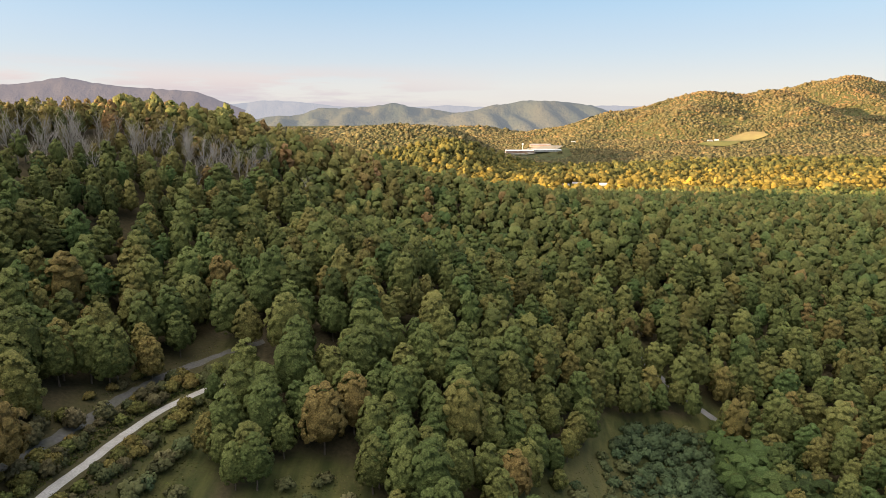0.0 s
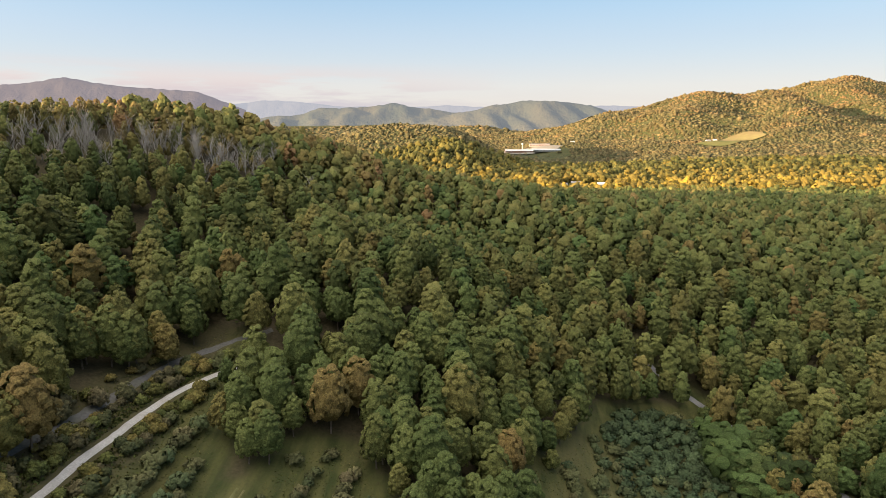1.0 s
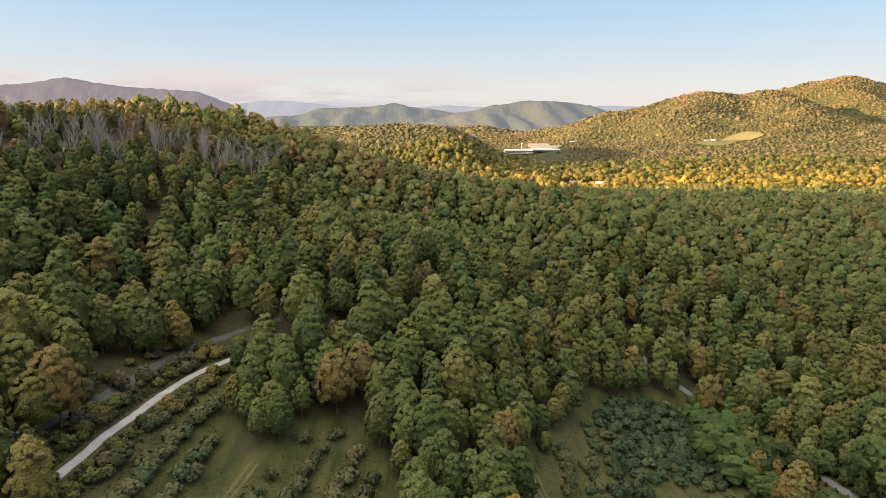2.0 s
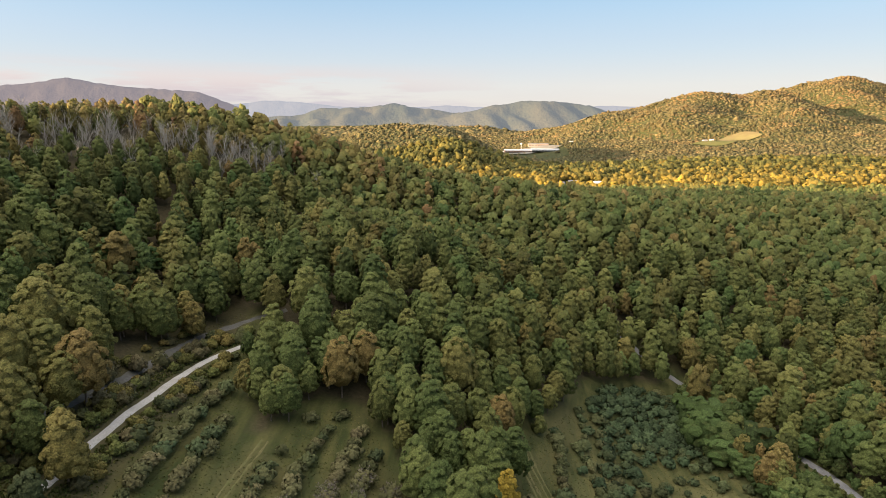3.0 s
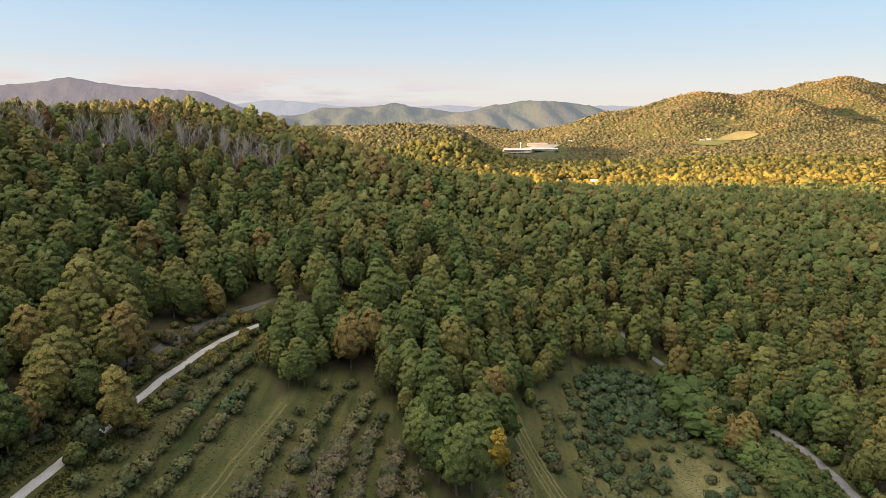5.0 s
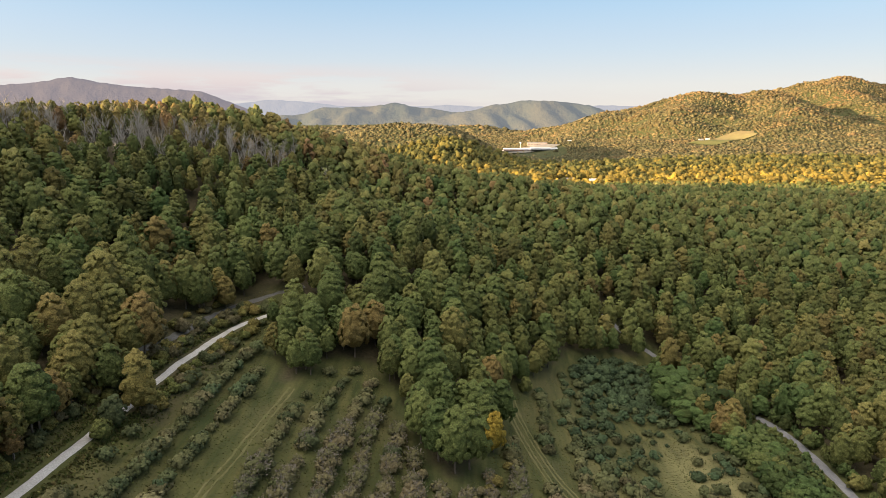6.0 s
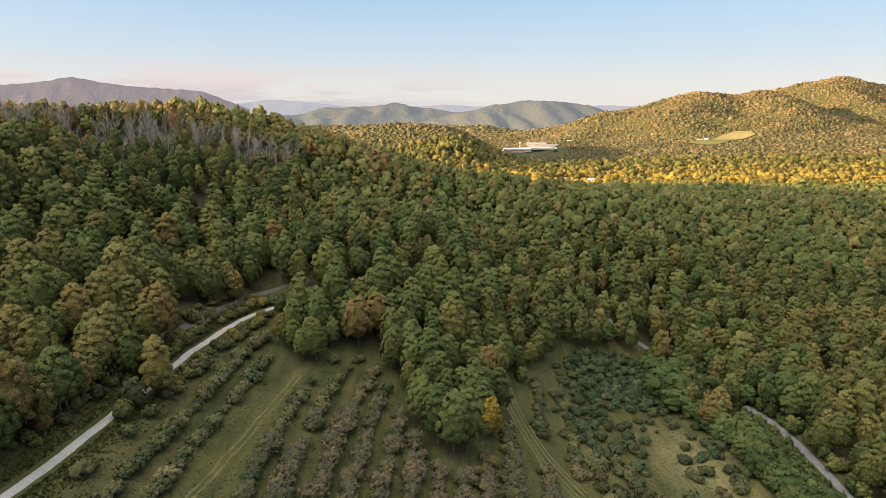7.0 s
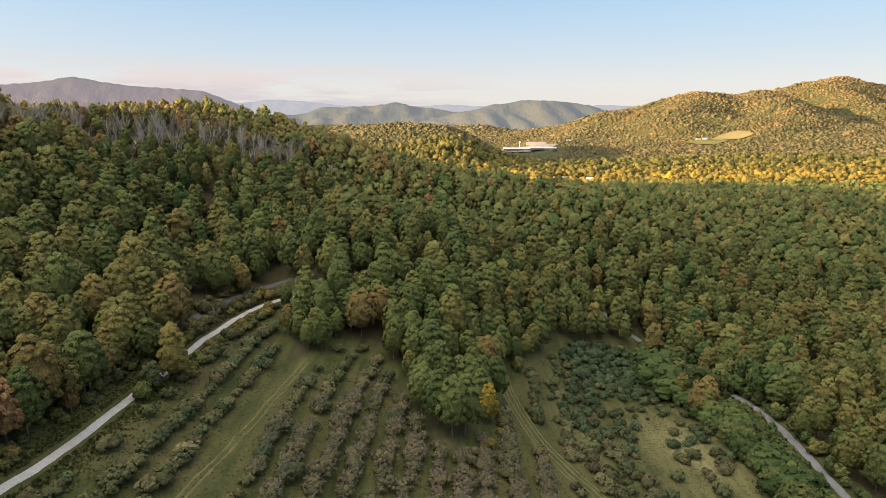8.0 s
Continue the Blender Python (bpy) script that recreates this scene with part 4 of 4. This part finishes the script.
# ---- bare grey trees below the crest ----
def bare_meshes(seed, height):
    rng = np.random.default_rng(seed)
    v, q, mid = limb(rng, (0, 0, -0.6), (rng.normal(0, 0.8), rng.normal(0, 0.8), height * 0.72), 0.30, 0.14, 6, 0.015, 7)
    boughs = []
    for k in range(11):
        a, b, up = mid[2 + k % 5], rng.uniform(0, 6.28), rng.uniform(1.3, 3.2)
        way = np.array([math.cos(b), math.sin(b), up]) / math.hypot(1, up)
        end = a + way * height * rng.uniform(0.22, 0.38)
        bv, bq, bm = limb(rng, a, end, 0.13, 0.06, 4, 0.05, 4)
        boughs.append((bv, bq))
        for j in range(6):
            c, d = bm[1 + j % 3], rng.uniform(0, 6.28)
            tip = c + (way * 0.8 + np.array([math.cos(d), math.sin(d), 0.5]) * 0.7) * height * rng.uniform(0.08, 0.17)
            boughs.append(limb(rng, c, tip, 0.07, 0.035, 3, 0.05, 2)[:2])
    return mesh_of("trunk", v, q, None, BARE_BARK, True), mesh_of("branch_system", *join(boughs), None, BARE_BARK, True)


brng = np.random.default_rng(61)
BARE_KINDS = []
for k in range(5):
    hub = new("bare_tree")
    trunk, boughs = bare_meshes(600 + k, 21.0)
    part("trunk", trunk, hub)
    part("branch_system", boughs, hub)
    tagged(hub, "leafless pale grey tree below the ridge crest", "tree", "bare trees on the ridge")
    BARE_KINDS.append(hub)
line = smooth_line(BARE, 3.0)
for k in range(85):
    x, y = line[brng.integers(0, len(line))] + brng.normal(0, 12.0, 2)
    place = pose(x, y, float(land(x, y)), 0, 0, brng.uniform(0, 360))
    ob = BARE_KINDS[k] if k < 5 else copy_thing(BARE_KINDS[k % 5], place)
    ob.matrix_world = place
    ob.scale = (brng.uniform(0.7, 1.1),) * 3


# ---- the orchard ----
def orchard_meshes(seed, leafy):
    """An old orchard tree: short trunk, spreading boughs, a haze of twigs and some leaves."""
    rng = np.random.default_rng(seed)
    v, q, mid = limb(rng, (0, 0, -0.3), (rng.normal(0, 0.15), rng.normal(0, 0.15), 1.1), 0.16, 0.12, 6, 0.02, 3)
    wood = [(v, q)]
    tips = []
    for k in range(13):
        b, up = k * 2.4 + rng.uniform(-0.4, 0.4), rng.uniform(0.35, 1.5)
        way = np.array([math.cos(b), math.sin(b), up]) / math.hypot(1, up)
        end = mid[-1] + way * rng.uniform(1.6, 2.7)
        bv, bq, bm = limb(rng, mid[-1] + (0, 0, -0.2 * rng.random()), end, 0.08, 0.03, 3, 0.07, 3)
        wood.append((bv, bq))
        tips += [bm[1], bm[2], bm[2]]
    tips = np.array(tips)
    n = 150
    at = tips[rng.integers(0, len(tips), n)] + rng.normal(0, 0.36, (n, 3))
    way = rng.normal(size=(n, 3)) * 0.8 + (at - (0, 0, 0.6)) * 0.6
    way /= np.linalg.norm(way, axis=1)[:, None]
    side = np.cross(way, rng.normal(size=(n, 3)))
    side /= np.linalg.norm(side, axis=1)[:, None] + 1e-9
    long = rng.uniform(0.35, 0.75, n)[:, None]
    wide = rng.uniform(0.05, 0.1, n)[:, None]
    twig = np.stack([at - side * wide, at + way * long * 0.5 - side * wide * 1.5, at + way * long, at + way * long * 0.5 + side * wide * 1.5], 1).reshape(-1, 3)
    wood.append((twig, np.arange(n * 4).reshape(-1, 4)))
    tv, tq, tt = clump_crown(seed + 50, 3.1, 2.9, 26, 130 + int(70 * leafy), 0.34, 0.14, level=0, sparse=0.3 - 0.25 * leafy, core=0.62 + 0.14 * leafy)
    return join(wood[:-1]), wood[-1], (tv, tq, tt)


def orchard_rows():
    """Rows along the slope, tree after tree."""
    rng = np.random.default_rng(71)
    found = []
    for x0 in np.arange(-98.0, 116.0, 8.8):
        x, y = x0, -70.0
        while y < 265.0:
            gx = float(land(x + 1.5, y) - land(x - 1.5, y)) / 3.0
            gy = float(land(x, y + 1.5) - land(x, y - 1.5)) / 3.0
            way = np.array([-gy * 0.75, gx]) * (1.0 if gx > 0 else -1.0)
            way = way / (np.linalg.norm(way) + 1e-6) * (1.0 - np.clip((x - 15.0) / 25.0, 0.0, 1.0)) + (0.05, 0.5)
            way /= np.linalg.norm(way)
            x, y = x + way[0] * 3.1, y + way[1] * 3.1
            stray = 0.6 + 1.6 * min(max((x - 45.0) / 15.0, 0.0), 1.0)
            found.append((x + rng.normal(0, stray), y + rng.normal(0, 0.7), x0))
    return np.array(found)


spots = orchard_rows()
ox, oy = spots[:, 0], spots[:, 1]
hx, hy = stand(70, 128, 208, 264, 4.6, 79)
ring = np.hypot((hx - 98.0) / 29.0, (hy - 236.0) / 26.0) < 1.0
ox, oy = np.concatenate([ox, hx[ring]]), np.concatenate([oy, hy[ring]])
edge = away(ox, oy, CLEARING + CLEARING[:1])
orng = np.random.default_rng(73)
keep = inside(ox, oy, CLEARING) & (oy > -5.0) & (edge > 2.5) & (away(ox, oy, DRIVE) > 8.5) & (away(ox, oy, LANE) > 7) & (away(ox, oy, PATH_ORCHARD) > 4.0) & (away(ox, oy, PATH_FIELD) > 4.2) & fan(ox, oy, 10.0)
sparse = np.clip((ox - 68.0) / 18.0, 0.0, 1.0) * np.clip((205.0 - oy) / 20.0, 0.0, 1.0)
keep &= orng.random(len(ox)) > 0.08 + 0.68 * sparse
thicket = np.hypot((ox - 98.0) / 27.0, (oy - 236.0) / 24.0) < 1.0
ox, oy, thicket = ox[keep], oy[keep], thicket[keep]
o_hue = np.clip(0.38 + 0.36 * np.clip((ox + 62.0) / 45.0, 0, 1) * np.clip((150.0 - oy) / 40.0, 0, 1) + 0.2 * waves(ox, oy, 42.0, 75) + orng.normal(0, 0.14, len(ox)) - 0.25 * np.clip((ox - 35.0) / 40.0, 0, 1), 0, 1)
o_hue[thicket] = 0.05
o_size = np.clip(orng.normal(1.0, 0.25, len(ox)), 0.4, 1.6)
ORCHARD = []
for k in range(6):
    hue_mid = (0.05, 0.3, 0.5, 0.62, 0.75, 0.95)[k]
    wood, twigs, (tv, tq, tt) = orchard_meshes(700 + k, (1.0, 0.75, 0.4, 0.25, 0.15, 0.5)[k])
    hub = new("orchard_tree")
    part("trunk", mesh_of("trunk", *wood, None, TWIG, True), hub)
    tagged(part("twig_spray", mesh_of("twig_spray", *twigs, None, TWIG, False), hub), "fine grey twigs", kind="stuff")
    part("crown", mesh_of("crown", tv, tq, tt, LEAF_ORCHARD, False, False, outward(tv), hue=np.full(len(tv), hue_mid)), hub)
    ORCHARD.append((hue_mid, hub, wood, (tv, tq, tt)))
ORCHARD_WORDS = ("low green orchard tree still in leaf", "grey-green orchard tree with thinning leaves", "half-bare old orchard tree in rough grass", "grey-brown nearly bare old orchard tree", "bare twiggy grey orchard tree in its row", "reddish autumn orchard tree in its row")
order = np.argsort(np.hypot(ox + 5.0, (oy - 75.0) * 0.8))
used, rest = set(), []
for rank, i in enumerate(order):
    k = int(np.argmin([abs(o_hue[i] - item[0]) for item in ORCHARD]))
    if rank >= 300:
        rest.append((i, k))
        continue
    place = pose(ox[i], oy[i], float(land(ox[i], oy[i])), 0, 0, orng.uniform(0, 360))
    ob = ORCHARD[k][1] if k not in used else copy_thing(ORCHARD[k][1], place)
    used.add(k)
    ob.matrix_world = place
    ob.scale = (o_size[i],) * 3
    tagged(ob, ORCHARD_WORDS[k], "orchard tree", "orchard trees")
for k, item in enumerate(ORCHARD):
    if k not in used:
        for o in (*item[1].children, item[1]):
            bpy.data.objects.remove(o)
if rest:
    index = np.array([i for i, _ in rest])
    light = [clump_crown(760 + k, 3.3, 2.6, 20, 50, 0.4, 0.1, level=0, sparse=0.15, core=0.66) for k in range(4)]
    forest("orchard_rows", "farther rows of low grey-green orchard trees", light, ox[index], oy[index], o_hue[index], o_size[index], LEAF_ORCHARD, 77, round_tris=False)


# ---- rough grass and weeds ----
def tufts(name, label, count, inside_of, mat, seed, size, tall):
    """Blades and weeds scattered over a piece of ground, each a small leaning leaf."""
    rng = np.random.default_rng(seed)
    x, y = inside_of(rng, count)
    z = land(x, y)
    n = len(x)
    a = rng.uniform(0, 6.283, n)
    w = size * rng.uniform(0.5, 1.4, n)
    h = tall * rng.uniform(0.4, 1.4, n)
    dx, dy = np.cos(a) * w * 0.5, np.sin(a) * w * 0.5
    lx, ly = rng.normal(0, 0.35, n) * h, rng.normal(0, 0.35, n) * h
    v = np.stack([np.stack([x - dx, y - dy, z - 0.05], -1), np.stack([x + dx, y + dy, z - 0.05], -1), np.stack([x + dx * 1.1 + lx, y + dy * 1.1 + ly, z + h * 0.8], -1), np.stack([x - dx * 0.6 + lx, y - dy * 0.6 + ly, z + h], -1)], 1)
    hue = np.repeat(np.clip(0.4 + 0.25 * waves(x, y, 30.0, seed) + rng.normal(0, 0.2, n), 0, 1), 4)
    return tagged(new(name, mesh_of(name, v, np.arange(n * 4).reshape(-1, 4), None, mat, False, hue=hue)), label, "grass", kind="stuff")


GRASS = foliage_material("rough_grass", ((0.0, (0.055, 0.076, 0.020)), (0.4, (0.085, 0.093, 0.027)), (0.7, (0.12, 0.108, 0.040)), (1.0, (0.13, 0.10, 0.045))), thin=0.2)


def in_orchard(rng, count):
    x, y = rng.uniform(-112, 122, count), rng.uniform(5, 268, count)
    m = inside(x, y, CLEARING) & fan(x, y, 5) & (away(x, y, DRIVE) > 2.4) & (away(x, y, LANE) > 2.4)
    return x[m], y[m]


def on_verge(rng, count):
    line = smooth_line(DRIVE[2:], 1.0)
    at = line[rng.integers(0, len(line), count)]
    x, y = at[:, 0] + rng.normal(0, 4.5, count), at[:, 1] + rng.normal(0, 2.0, count)
    m = (away(x, y, DRIVE) > 2.5) & (away(x, y, LANE) > 2.2)
    return x[m], y[m]


tufts("rough_grass", "rough autumn grass between the orchard rows", 70000, in_orchard, GRASS, 91, 0.45, 0.22)
tufts("verge_weeds", "tall yellow-green weeds along the gravel drive", 15000, on_verge, GRASS, 92, 0.7, 0.6)
